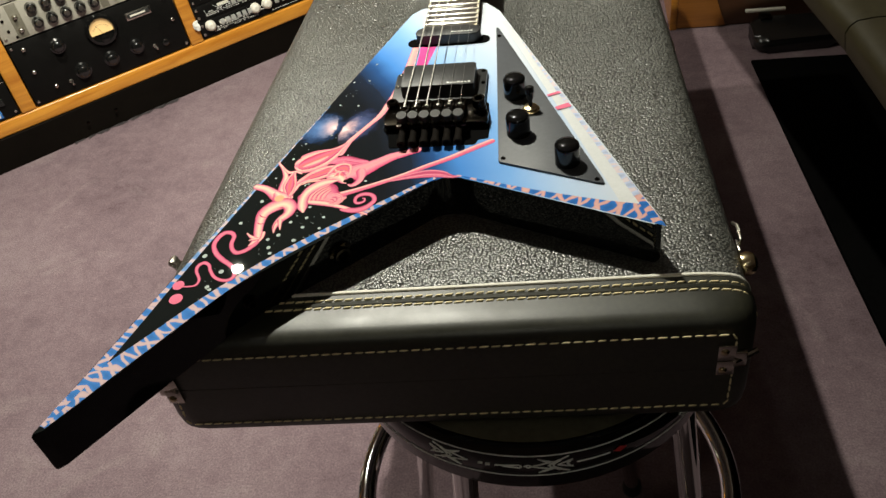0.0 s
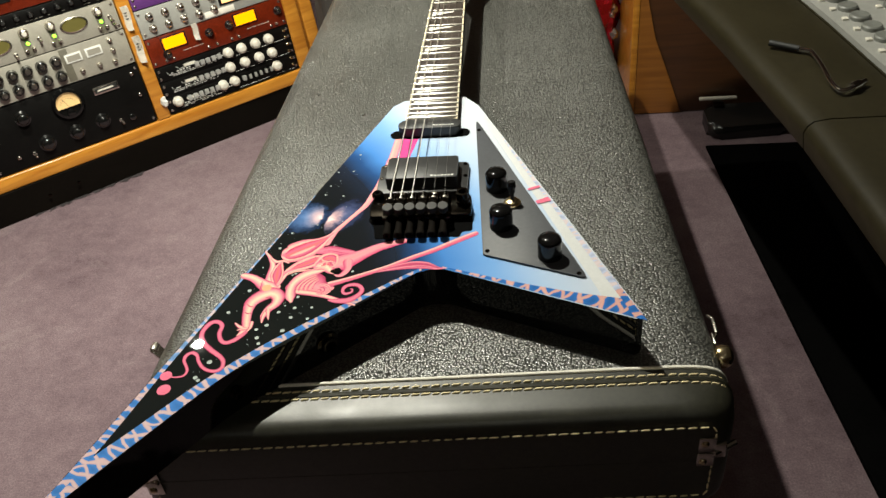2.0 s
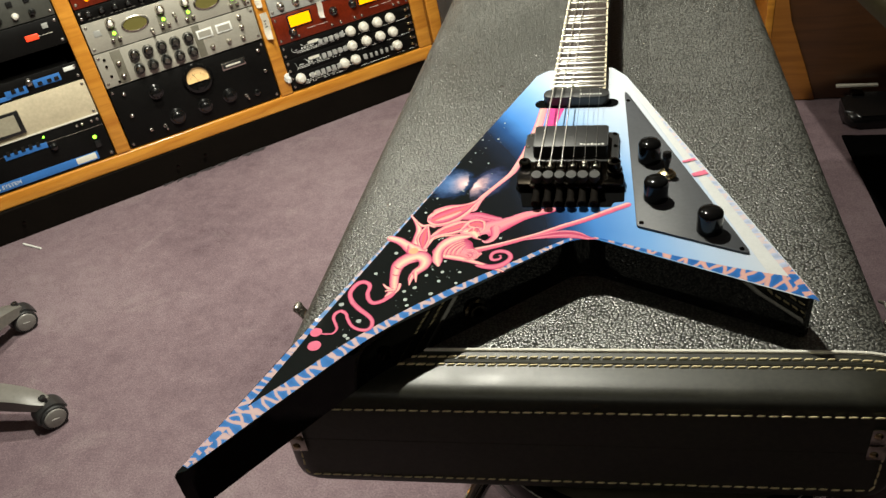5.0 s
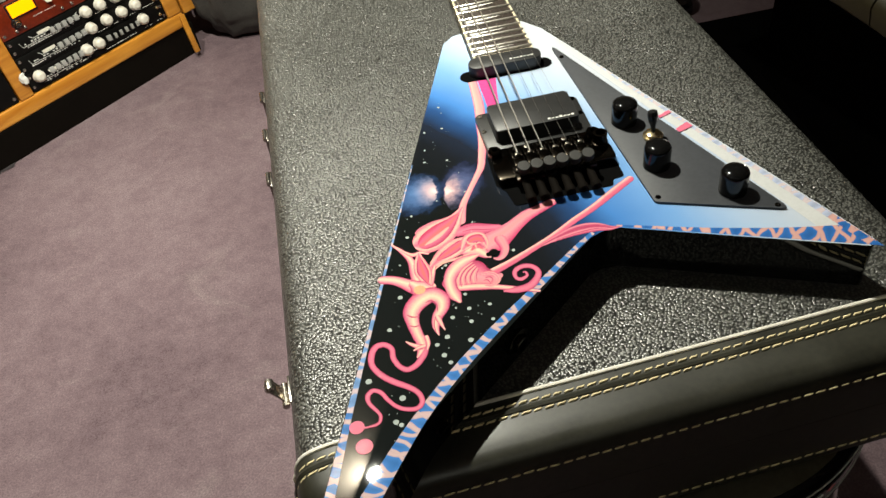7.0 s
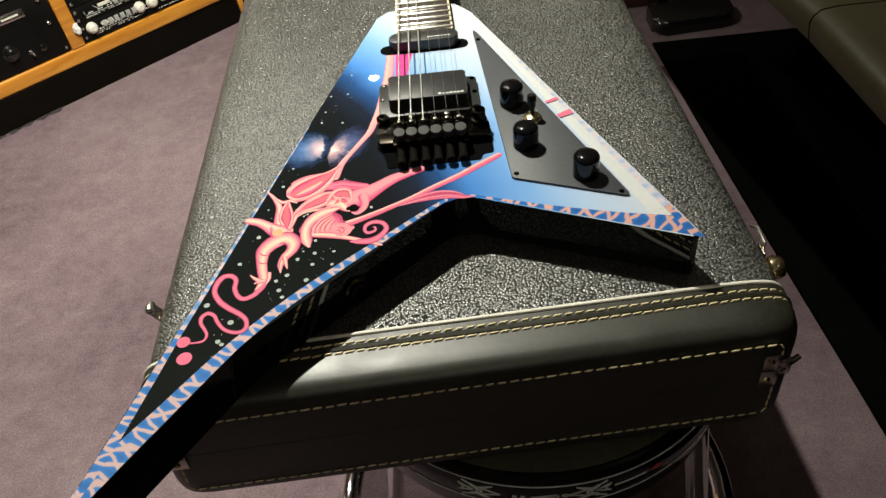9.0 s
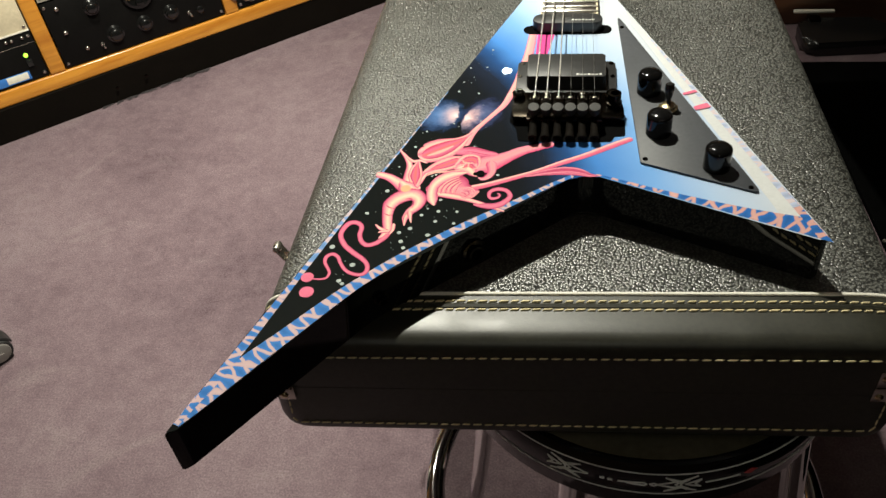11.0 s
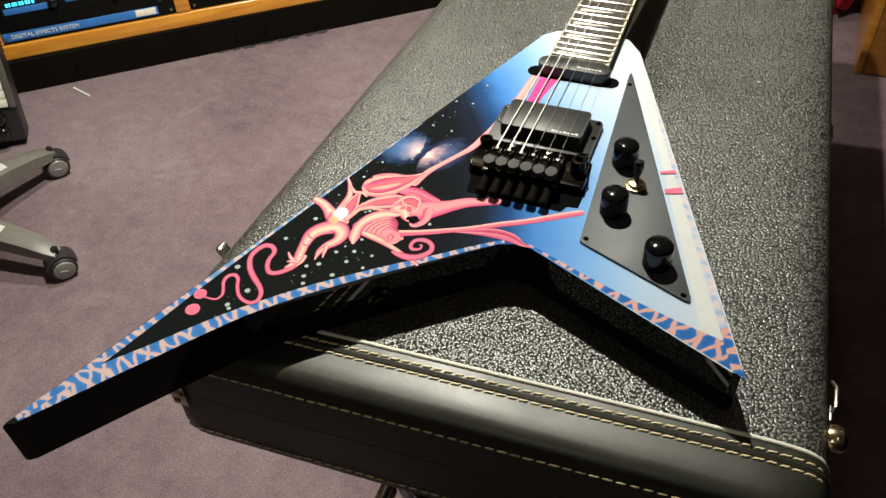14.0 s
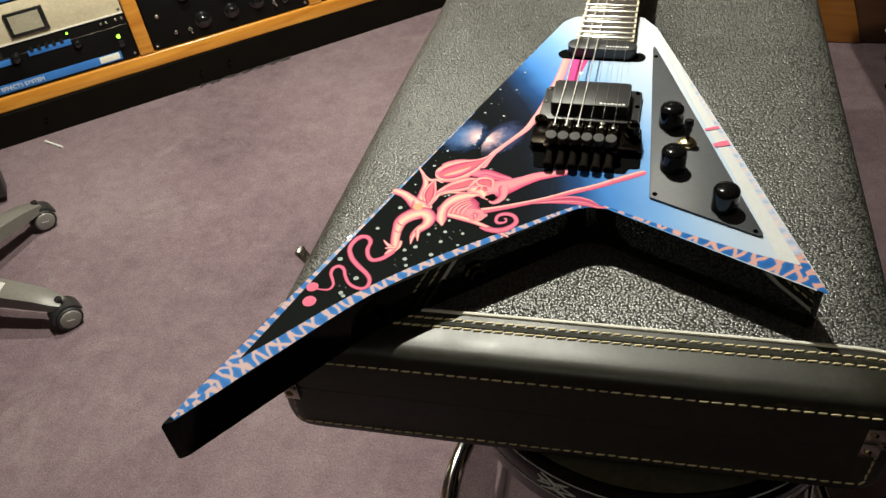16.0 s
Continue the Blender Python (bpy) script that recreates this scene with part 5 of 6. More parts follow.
for u, v, w, h, curl in ((0.371, 0.367, 0.022, 0.072, 0.010), (0.373, 0.272, 0.023, 0.080, 0.015)):
    label = part("label_tape", curled_tape(u, v, w, h, curl), TAPE, rack, "strip of white label tape curling off", local=True)
    bm = bmesh.new()
    for k in range(3):
        box(bm, (u - 0.004, -0.0020, v - 0.004 + k * 0.009), (u + 0.004 - 0.002 * (k % 2), -0.0011, v - 0.001 + k * 0.009))
    part("handwriting", bm, BLACK_SATIN, label, local=True)
bm = bmesh.new()
box(bm, (0.882, -0.020, -0.082), (0.899, -0.012, 0.042), 0.001)
part("loose_lath", bm, OAK, rack, "thin pale wooden lath against the plinth", local=True)


def unit(name, label, u0, u1, v0, v1, material, deep=0.26, face=0.006):
    """A rack unit: face plate, chassis behind it and four rack screws."""
    ob = thing(name, label, "audio rack unit", m=RACK, group="rack units")
    part("chassis", box(bmesh.new(), (u0 + 0.022, 0.014, v0 + 0.003), (u1 - 0.022, deep, v1 - 0.003)), DARK_PANEL, ob, local=True)
    plate = part("face_plate", box(bmesh.new(), (u0, face, v0 + 0.0006), (u1, 0.014, v1 - 0.0006), 0.001), material, ob, local=True)
    for u in (u0 + 0.009, u1 - 0.009):
        for v in (v0 + 0.012, v1 - 0.012):
            part("screw", lathe(bmesh.new(), [(0.0048, 0), (0.0042, 0.0018), (0.0018, 0.0026), (0, 0.002)], seg=10, m=axis_m((u, face, v), (0, -1, 0))), STEEL, plate, local=True)
    return ob


def rknob(ob, u, v, r, h, material, cap=None, skirt=0.0, y=0.006):
    m = axis_m((u, y, v), (0, -1, 0))
    prof = [(r + skirt, 0)] + ([(r + skirt, 0.002), (r, 0.005)] if skirt else []) + [(r, h * 0.50), (r * 0.95, h * 0.74), (r * 0.80, h * 0.90), (r * 0.45, h * 0.99), (0, h)]
    k = part("knob", lathe(bmesh.new(), prof, seg=18, m=m), KNOB_GLOSS if material is BLACK_PLASTIC else material, ob, local=True)
    if cap:
        part("cap", lathe(bmesh.new(), [(r * 0.55, h), (r * 0.5, h + 0.001), (0, h + 0.0012)], seg=14, m=m), cap, k, local=True)
    return k


def rbox(ob, name, u0, u1, v0, v1, material, h=0.002, y=0.006, bevel=0.0004, label=""):
    return part(name, box(bmesh.new(), (u0, y - h, v0), (u1, y, v1), bevel), material, ob, label, local=True)


def led(ob, u, v, material, r=0.0042):
    return part("indicator_lamp", lathe(bmesh.new(), [(r, 0), (r, 0.003), (r * 0.7, 0.0055), (0, 0.0065)], seg=12, m=axis_m((u, 0.006, v), (0, -1, 0))), material, ob, local=True)


def lever(ob, u, v, material=STEEL):
    bm = lathe(bmesh.new(), [(0.0058, 0), (0.0058, 0.003), (0.003, 0.004)], seg=12, m=axis_m((u, 0.006, v), (0, -1, 0)))
    lathe(bm, [(0.0022, 0), (0.0038, 0.014), (0.0030, 0.018), (0, 0.019)], seg=10, m=axis_m((u, 0.003, v), (0.12, -1, -0.5)))
    return part("toggle", bm, material, ob, local=True)


def marks(ob, u0, u1, v, n, material, h=0.0022, seed=3):
    """Rows of small printed marks, too small to read."""
    rnd = random.Random(seed)
    bm = bmesh.new()
    step = (u1 - u0) / n
    for k in range(n):
        if rnd.random() < 0.8:
            box(bm, (u0 + k * step, 0.0054, v), (u0 + k * step + step * rnd.uniform(0.35, 0.8), 0.006, v + h * rnd.uniform(0.6, 1.0)))
    return tagged(part("lettering", bm, material, ob, local=True), kind="stuff")


# middle bay: black valve unit with a round meter
B0, B1 = -0.136, 0.350
vu = unit("compressor_unit", "black rack compressor with a round amber-lit meter", B0, B1, 0.046, 0.234, DARK_PANEL)
bez = part("meter_bezel", lathe(bmesh.new(), [(0.046, 0), (0.047, 0.006), (0.043, 0.012), (0.036, 0.013), (0.034, 0.009), (0.0335, 0.004)], seg=36, m=axis_m((0.122, 0.006, 0.186), (0, -1, 0))), BLACK_LACQUER, vu, "round black meter bezel", local=True)
bm = bmesh.new()
ring_ = [bm.verts.new((0.122 + 0.034 * math.cos(a), 0.0015, 0.186 + 0.034 * math.sin(a))) for a in (radians(-18 + 216 * k / 24) for k in range(25))]
bm.faces.new(ring_)
part("meter_face", bm, METER, bez, "warm lit meter scale", local=True)
bm = box(bmesh.new(), (-0.0004, -0.0006, 0), (0.0004, 0, 0.030), 0, 1, Matrix.Translation((0.122, 0.001, 0.176)) @ Matrix.Rotation(radians(-24), 4, "Y"))
part("needle", bm, BLACK_SATIN, bez, local=True)
bm = bmesh.new()
for k in range(9):
    a = radians(35 + 110 * k / 8)
    box(bm, (-0.0005, -0.0005, 0.024), (0.0005, 0, 0.028), 0, 1, Matrix.Translation((0.122, 0.001, 0.176)) @ Matrix.Rotation(radians(90) - a, 4, "Y"))
tagged(part("scale_mark", bm, BLACK_SATIN, bez, local=True), kind="stuff")
part("meter_cover", lathe(bmesh.new(), [(0.012, 0), (0.012, 0.010), (0.009, 0.012), (0, 0.0125)], seg=18, m=axis_m((0.122, 0.004, 0.160), (0, -1, 0))), BLACK_LACQUER, bez, local=True)
rbox(vu, "name_plate", 0.202, 0.278, 0.181, 0.204, STEEL, 0.003, label="bright framed name plate")
rbox(vu, "name_plate_field", 0.207, 0.273, 0.186, 0.199, BLACK_SATIN, 0.0036)
rbox(vu, "name_plate_print", 0.214, 0.262, 0.190, 0.195, CREAM, 0.0040)
for u, v, r, h in ((-0.009, 0.187, 0.017, 0.022), (0.026, 0.096, 0.019, 0.024), (0.115, 0.098, 0.017, 0.022), (0.197, 0.104, 0.017, 0.022)):
    rknob(vu, u, v, r, h, BLACK_PLASTIC, None, 0.006)
for u, v in ((-0.019, 0.080), (0.247, 0.086)):
    lever(vu, u, v)
for u, v, m_ in ((-0.062, 0.083, STEEL), (-0.100, 0.142, STEEL), (-0.098, 0.210, STEEL), (0.327, 0.141, STEEL), (0.325, 0.209, STEEL), (0.282, 0.084, BLACK_PLASTIC)):
    rknob(vu, u, v, 0.006 if m_ is STEEL else 0.011, 0.008, m_)

# aluminium channel units above it
# dull grey that paints shading onto the aluminium plates
STRIPE = mat("stripe_shade_grey", (0.13, 0.120, 0.092), 0.45, var=0.2, scale=14)
alu = unit("equaliser_unit", "brushed aluminium rack equaliser with black paired knobs", B0, B1, 0.238, 0.340, ALU)
for k in range(5):
    for v in (0.310, 0.266):
        rbox(alu, "knob_slot", -0.028 + k * 0.041 - 0.006, -0.028 + k * 0.041 + 0.006, 0.276, 0.300, GREY_PANEL, 0.0008) if v > 0.3 else None
        rknob(alu, -0.028 + k * 0.041, v, 0.0145, 0.020, BLACK_PLASTIC, STEEL, 0.002)
# flat strips colour in the darker shading across the plate
for u0, u1 in ((-0.092, -0.062), (0.153, 0.176)):
    rbox(alu, "shade_stripe", u0, u1, 0.241, 0.337, STRIPE, 0.0006)
for u in (0.187, 0.247):
    w = rbox(alu, "window", u - 0.024, u + 0.024, 0.293, 0.319, WHITE_BITS, 0.003, label="white framed meter window")
    part("window_strip", box(bmesh.new(), (u - 0.019, 0.0020, 0.298), (u + 0.019, 0.0029, 0.314)), ALU, w, local=True)
for u, v in ((0.197, 0.262), (0.249, 0.262), (0.294, 0.259), (0.300, 0.291), (-0.078, 0.300), (-0.077, 0.262), (0.300, 0.322)):
    rknob(alu, u, v, 0.0062, 0.012, STEEL, None, 0.002)
for u, v in ((-0.112, 0.320), (-0.110, 0.270), (-0.095, 0.248), (-0.113, 0.300)):
    rknob(alu, u, v, 0.004, 0.004, BLACK_METAL)
alu2 = unit("preamplifier_unit", "brushed aluminium rack preamplifier with oval meters", B0, B1, 0.342, 0.430, ALU)
# more strips of painted shading, below the knobs
for u0, u1 in ((-0.072, -0.047), (0.070, 0.094), (0.150, 0.172), (0.287, 0.308)):
    rbox(alu2, "shade_stripe", u0, u1, 0.345, 0.396, STRIPE, 0.0006)
OLIVE = glow("olive_meter", (0.12, 0.105, 0.030), 0.03)
for u in (0.007, 0.223):
    m_ = axis_m((u, 0.006, 0.393), (0, -1, 0)) @ Matrix.Diagonal((1.0, 0.56, 1, 1))
    ov = part("oval_meter", lathe(bmesh.new(), [(0.040, 0), (0.040, 0.003), (0.035, 0.004), (0.034, 0.001)], seg=30, m=m_), STEEL, alu2, local=True)
    part("meter_glass", lathe(bmesh.new(), [(0.034, 0.0012), (0, 0.0016)], seg=30, m=m_), OLIVE, ov, local=True)
for u, v in ((-0.059, 0.413), (0.086, 0.410), (0.160, 0.409), (0.297, 0.409)):
    rknob(alu2, u, v, 0.0125, 0.018, STEEL, CREAM, 0.002)
    led(alu2, u + 0.001, v - 0.030, GREEN_LED, 0.0052)
    for du in (-0.009, 0.011):
        rknob(alu2, u + du, v - 0.047, 0.0055, 0.012, STEEL)
for u, v in ((0.120, 0.385), (0.045, 0.360), (0.330, 0.370), (0.325, 0.385)):
    lever(alu2, u, v)
rbox(alu2, "small_window", -0.112, -0.092, 0.386, 0.404, GREY_PANEL, 0.001)
row = unit("patch_unit", "narrow black rack unit with a row of small knobs", B0, B1, 0.432, 0.470, DARK_PANEL)
for k in range(12):
    rknob(row, -0.105 + k * 0.038, 0.453, 0.0085, 0.012, BLACK_PLASTIC, BLACK_SATIN, 0.002)
marks(row, -0.11, 0.32, 0.437, 34, GREY_PLASTIC)
red2 = unit("red_unit", "oxblood red rack unit", B0, B1, 0.472, 0.582, RED_PANEL)
led(red2, -0.094, 0.492, AMBER, 0.006)
for u in (-0.045, 0.262, 0.300):
    rknob(red2, u, 0.500, 0.008, 0.012, GREY_PLASTIC, None, 0.002)
rbox(red2, "dark_window", 0.02, 0.09, 0.50, 0.53, BLACK_PLASTIC, 0.002)
rbox(red2, "dark_window", 0.14, 0.22, 0.50, 0.53, GREY_PANEL, 0.002)
unit("blank_unit", "plain black rack panel", B0, B1, 0.584, 0.79, DARK_PANEL)

# right bay: three narrow black units with cream knobs, a red one, a grey one
C0, C1 = 0.396, 0.857
BUTTON = mat("silver_button", (0.46, 0.46, 0.44), 0.3, metal=0.3, var=0.2)
rows_c = ((0.047, 0.099, 0.080, (0.431, 0.586, 0.627, 0.781)), (0.100, 0.148, 0.127, (0.627, 0.679, 0.730, 0.777)), (0.149, 0.197, 0.173, (0.634, 0.681, 0.731, 0.778)))
for i, (v0, v1, vk, us) in enumerate(rows_c):
    c_ = unit("filter_unit", "narrow black rack unit with cream knobs and white lettering", C0, C1, v0, v1, DARK_PANEL)
    for u in us:
        rknob(c_, u, vk, 0.0150, 0.020, CREAM, CREAM, 0.002)
    marks(c_, 0.43, 0.60, v0 + 0.010, 22, WHITE_BITS, 0.003, i)
    marks(c_, 0.44, 0.62, v0 + 0.020, 18, WHITE_BITS, 0.004, i + 7)
    marks(c_, 0.64, 0.84, v0 + 0.006, 22, WHITE_BITS, 0.002, i + 11)
    bm = tube(bmesh.new(), [(0.428, 0.0055, v0 + 0.030), (0.432, 0.0055, v0 + 0.016), (0.56, 0.0055, v0 + 0.016)], 0.0006, 5)
    tube(bm, [(0.46, 0.0055, v0 + 0.036), (0.47, 0.0055, v0 + 0.027), (0.60, 0.0055, v0 + 0.027), (0.61, 0.0055, v0 + 0.034)], 0.0006, 5)
    part("panel_line", bm, WHITE_BITS, c_, local=True)
    for k in range(5 if i else 11):
        u = (0.52 if i else 0.465) + k * 0.019
        if not any(abs(u - q) < 0.024 for q in us):
            rbox(c_, "button", u, u + 0.0125, vk - 0.008, vk + 0.007, BUTTON, 0.008)
    rbox(c_, "label_plate", 0.462 + 0.012 * i, 0.500 + 0.012 * i, v0 + 0.028, v0 + 0.036, CREAM, 0.001)
    if i == 0:
        for k in range(6):
            rbox(c_, "button", 0.66 + k * 0.019, 0.668 + k * 0.019, vk - 0.010, vk + 0.004, GREY_PANEL, 0.007)
    for v in (vk - 0.012, vk + 0.010):
        rknob(c_, 0.836, v, 0.005, 0.008, BRASS)
scrap = thing("paper_scrap", "crumpled scrap of white paper stuck on a rack post", "paper", m=RACK)
bm = bmesh.new()
bmesh.ops.create_icosphere(bm, subdivisions=2, radius=0.016)
for v in bm.verts:
    v.co *= 0.75 + 0.6 * noise.noise(v.co * 90)
    v.co.y *= 0.45
bm.transform(Matrix.Translation((0.388, -0.009, 0.098)) @ Matrix.Diagonal((0.9, 1, 1.3, 1)))
part("paper", bm, WHITE_BITS, scrap, local=True, smooth=False)
red = unit("limiter_unit", "oxblood red rack limiter with amber displays", C0, C1, 0.199, 0.288, RED_PANEL)
for u in (0.482, 0.722):
    d_ = rbox(red, "display_bezel", u - 0.040, u + 0.040, 0.240, 0.281, BLACK_PLASTIC, 0.003)
    part("display", box(bmesh.new(), (u - 0.035, 0.0018, 0.244), (u + 0.035, 0.0031, 0.277)), AMBER, d_, "glowing amber display", local=True)
for u, v in ((0.450, 0.228), (0.596, 0.251), (0.665, 0.255), (0.836, 0.250)):
    rknob(red, u, v, 0.011, 0.016, BLACK_PLASTIC, STEEL, 0.003)
for u in (0.44, 0.465, 0.58, 0.61, 0.66, 0.685, 0.80, 0.82):
    rknob(red, u, 0.212, 0.0045, 0.008, STEEL)
marks(red, 0.50, 0.57, 0.224, 10, WHITE_BITS)
marks(red, 0.72, 0.80, 0.224, 10, WHITE_BITS)
part("paper_tape", curled_tape(0.556, 0.268, 0.018, 0.050, 0.012, 0.006), TAPE, red, local=True)
grey = unit("grey_unit", "mid-grey rack unit with small bright knobs", C0, C1, 0.290, 0.376, GREY_PANEL)
for k in range(5):
    for v in (0.352, 0.315):
        rknob(grey, 0.435 + k * 0.050, v, 0.0095, 0.016, STEEL, None, 0.003)
d_ = rbox(grey, "display_bezel", 0.655, 0.760, 0.318, 0.366, BLACK_PLASTIC, 0.003)
part("display", box(bmesh.new(), (0.664, 0.0018, 0.324), (0.735, 0.0031, 0.360)), glow("peach_display", (1.0, 0.50, 0.20), 1.2), d_, local=True)
rbox(grey, "paper_tape", 0.600, 0.700, 0.294, 0.312, TAPE, 0.0015)
unit("purple_unit", "dark purple rack unit", C0, C1, 0.378, 0.42, mat("purple_panel", (0.10, 0.03, 0.16), 0.4, var=0.1))
unit("blank_unit", "plain black rack panel", C0, C1, 0.422, 0.79, DARK_PANEL)

# left bay: effects units
A0, A1 = -0.669, -0.186
fx = unit("effects_unit", "black digital effects rack unit with a blue strip and cyan display", A0, A1, 0.046, 0.178, DARK_PANEL)
strip_ = rbox(fx, "blue_strip", A0 + 0.002, -0.232, 0.052, 0.076, BLUE_PANEL, 0.0012)
rbox(fx, "logo_plate", -0.296, -0.238, 0.055, 0.074, CREAM, 0.0018)
text = bpy.data.curves.new("lettering", "FONT")
text.body, text.size, text.extrude = "DIGITAL EFFECTS SYSTEM", 0.0165, 0.0004
holder = bpy.data.objects.new("lettering", text)
scene.collection.objects.link(holder)
bpy.context.view_layer.update()
me = bpy.data.meshes.new_from_object(holder.evaluated_get(bpy.context.evaluated_depsgraph_get()))
scene.collection.objects.unlink(holder)
me.materials.append(WHITE_BITS)
me.transform(Matrix.Translation((-0.645, 0.0042, 0.0585)) @ Matrix.Rotation(radians(90), 4, "X"))
letters = new("lettering", me)
letters.parent = strip_
WHERE[letters] = RACK
d_ = rbox(fx, "display_bezel", -0.645, -0.535, 0.128, 0.166, BLACK_PLASTIC, 0.002)
bm = bmesh.new()
for k in range(9):
    box(bm, (-0.628 + k * 0.0088, 0.0026, 0.148), (-0.6215 + k * 0.0088 - 0.002 * (k % 2), 0.0036, 0.158))
part("display_figure", bm, CYAN, d_, "glowing cyan figures", local=True)
rbox(fx, "blue_patch", -0.640, -0.520, 0.126, 0.143, BLUE_PANEL, 0.0026)
rbox(fx, "blue_patch", -0.470, -0.350, 0.134, 0.150, BLUE_PANEL, 0.0026)
for k in range(5):
    rbox(fx, "button", -0.462 + k * 0.021, -0.452 + k * 0.021, 0.146, 0.158, BLACK_PLASTIC, 0.006)
rknob(fx, -0.505, 0.140, 0.014, 0.016, BLACK_PLASTIC, None, 0.002)
rknob(fx, -0.335, 0.130, 0.011, 0.014, BLACK_PLASTIC, None, 0.002)
led(fx, -0.222, 0.118, GREEN_LED, 0.0055)
led(fx, -0.352, 0.166, GREEN_LED, 0.003)
rbox(fx, "power_switch", -0.228, -0.213, 0.086, 0.106, BLACK_PLASTIC, 0.006)
rbox(fx, "upper_rule", A0, A1, 0.146, 0.1475, STEEL, 0.0006)
for u in (-0.255, -0.240, -0.212):
    rknob(fx, u, 0.166, 0.0045, 0.006, STEEL)
beige = unit("meter_unit", "cream rack unit with a black framed meter", A0, A1, 0.180, 0.288, mat("cream_panel", (0.50, 0.43, 0.30), 0.5, var=0.15, scale=8))
d_ = rbox(beige, "meter_frame", -0.490, -0.385, 0.196, 0.262, BLACK_PLASTIC, 0.010)
part("meter_face", box(bmesh.new(), (-0.480, -0.0052, 0.205), (-0.398, -0.0039, 0.254)), mat("dull_meter", (0.30, 0.27, 0.20), 0.3), d_, local=True)
rbox(beige, "bright_edge", A0, A1, 0.180, 0.184, CREAM, 0.004)
d_ = unit("delay_unit", "slim black rack unit with a blue stepped stripe", A0, A1, 0.290, 0.342, DARK_PANEL)
rbox(d_, "blue_patch", -0.62, -0.385, 0.294, 0.306, BLUE_PANEL, 0.0016)
rbox(d_, "blue_patch", -0.395, -0.335, 0.298, 0.318, BLUE_PANEL, 0.0018)
rbox(d_, "blue_patch", -0.315, -0.240, 0.304, 0.326, BLUE_PANEL, 0.0016)
rbox(d_, "green_display", -0.55, -0.415, 0.308, 0.326, mat("green_lcd", (0.05, 0.10, 0.03), 0.3), 0.002)
for u in (-0.372, -0.350, -0.298, -0.272, -0.252):
    rbox(d_, "button", u - 0.006, u + 0.006, 0.308, 0.318, BLACK_PLASTIC, 0.005)
rknob(d_, -0.325, 0.324, 0.010, 0.012, STEEL, None, 0.002)
rbox(d_, "logo_plate", -0.226, -0.196, 0.322, 0.334, WHITE_BITS, 0.0012)
dk = unit("recorder_unit", "black rack unit with a red lit key", A0, A1, 0.396, 0.476, DARK_PANEL)
part("red_key", box(bmesh.new(), (-0.285, 0.002, 0.428), (-0.250, 0.006, 0.444), 0.002), RED_LED, dk, "lit red key", local=True)
rbox(dk, "button", -0.232, -0.216, 0.450, 0.464, GREY_PANEL, 0.004)
marks(dk, -0.25, -0.20, 0.434, 5, CREAM)
top_ = unit("mixer_unit", "dark grey rack unit with knobs and keys", A0, A1, 0.478, 0.567, mat("charcoal_panel", (0.045, 0.045, 0.038), 0.45, var=0.2))
for k in range(9):
    rknob(top_, -0.60 + k * 0.045, 0.500, 0.008, 0.014, CREAM if k % 2 else BLACK_PLASTIC, None, 0.002)
    rbox(top_, "button", -0.61 + k * 0.045, -0.595 + k * 0.045, 0.528, 0.542, BLACK_PLASTIC, 0.004)
unit("blank_unit", "plain black rack panel", A0, A1, 0.569, 0.79, DARK_PANEL)

# ---------------------------------------------------------------- console and what lies on it

console = thing("mixing_console", "large dark studio mixing console with a padded armrest", "mixing console", (0.9, 0.6, 0))
OUT = [(0.468, -0.75), (0.466, 0.0), (0.456, 0.25), (0.4330, 0.482), (0.391, 0.74), (0.325, 1.07), (0.235, 1.52)]
INN = [(0.640, -0.75), (0.630, 0.0), (0.606, 0.25), (0.566, 0.482), (0.526, 0.74), (0.46, 1.10), (0.38, 1.55)]


def rest(i0, i1, trim0, trim1, label):
    """One stretch of the padded armrest, round-nosed in front."""
    bm = bmesh.new()
    prof = [(0.0, 0.850), (0.003, 0.859), (0.010, 0.8655), (0.028, 0.8685), (1.0, 0.869), (1.0, 0.806), (0.040, 0.812), (0.016, 0.818), (0.004, 0.828)]
    secs = []
    idx = list(range(i0, i1 + 1))
    for n_, i in enumerate(idx):
        o, q = Vector(OUT[i]), Vector(INN[i])
        shift = Vector((0, 0))
        if n_ == 0:
            shift = (Vector(OUT[i + 1]) - o).normalized() * trim0
        if n_ == len(idx) - 1:
            shift = (Vector(OUT[i - 1]) - o).normalized() * trim1
        d_ = (q - o)
        w = d_.length
        secs.append([bm.verts.new((*(o + shift + d_ * (min(s_ / w, 1.0) if s_ < 1 else 1.0)), z)) for s_, z in prof])
    n = len(prof)
    for a, b in zip(secs, secs[1:]):
        for k in range(n):
            j = (k + 1) % n
            bm.faces.new((a[k], a[j], b[j], b[k]))
    bm.faces.new(secs[0])
    bm.faces.new(secs[-1][::-1])
    bmesh.ops.recalc_face_normals(bm, faces=bm.faces[:])
    return part("armrest", bm, CONSOLE, console, label)


rest(0, 3, 0, 0.0012, "padded dark vinyl armrest")
rest(3, 6, 0.0012, 0, "padded dark vinyl armrest")
bm = bmesh.new()
prism(bm, [(x + 0.004, y) for x, y in INN] + [(1.55, 1.58), (1.55, -0.75)], 0.80, 0.868, 0.002)
bmesh.ops.recalc_face_normals(bm, faces=bm.faces[:])
part("deck", bm, CONSOLE, console)
bm = bmesh.new()
prism(bm, [(x + 0.006, y) for x, y in INN] + [(1.50, 1.56), (1.50, -0.72)], 0.8685, 0.8765, 0.002)
bmesh.ops.recalc_face_normals(bm, faces=bm.faces[:])
panel = part("control_panel", bm, GREY_PANEL, console, "pale grey control panel")
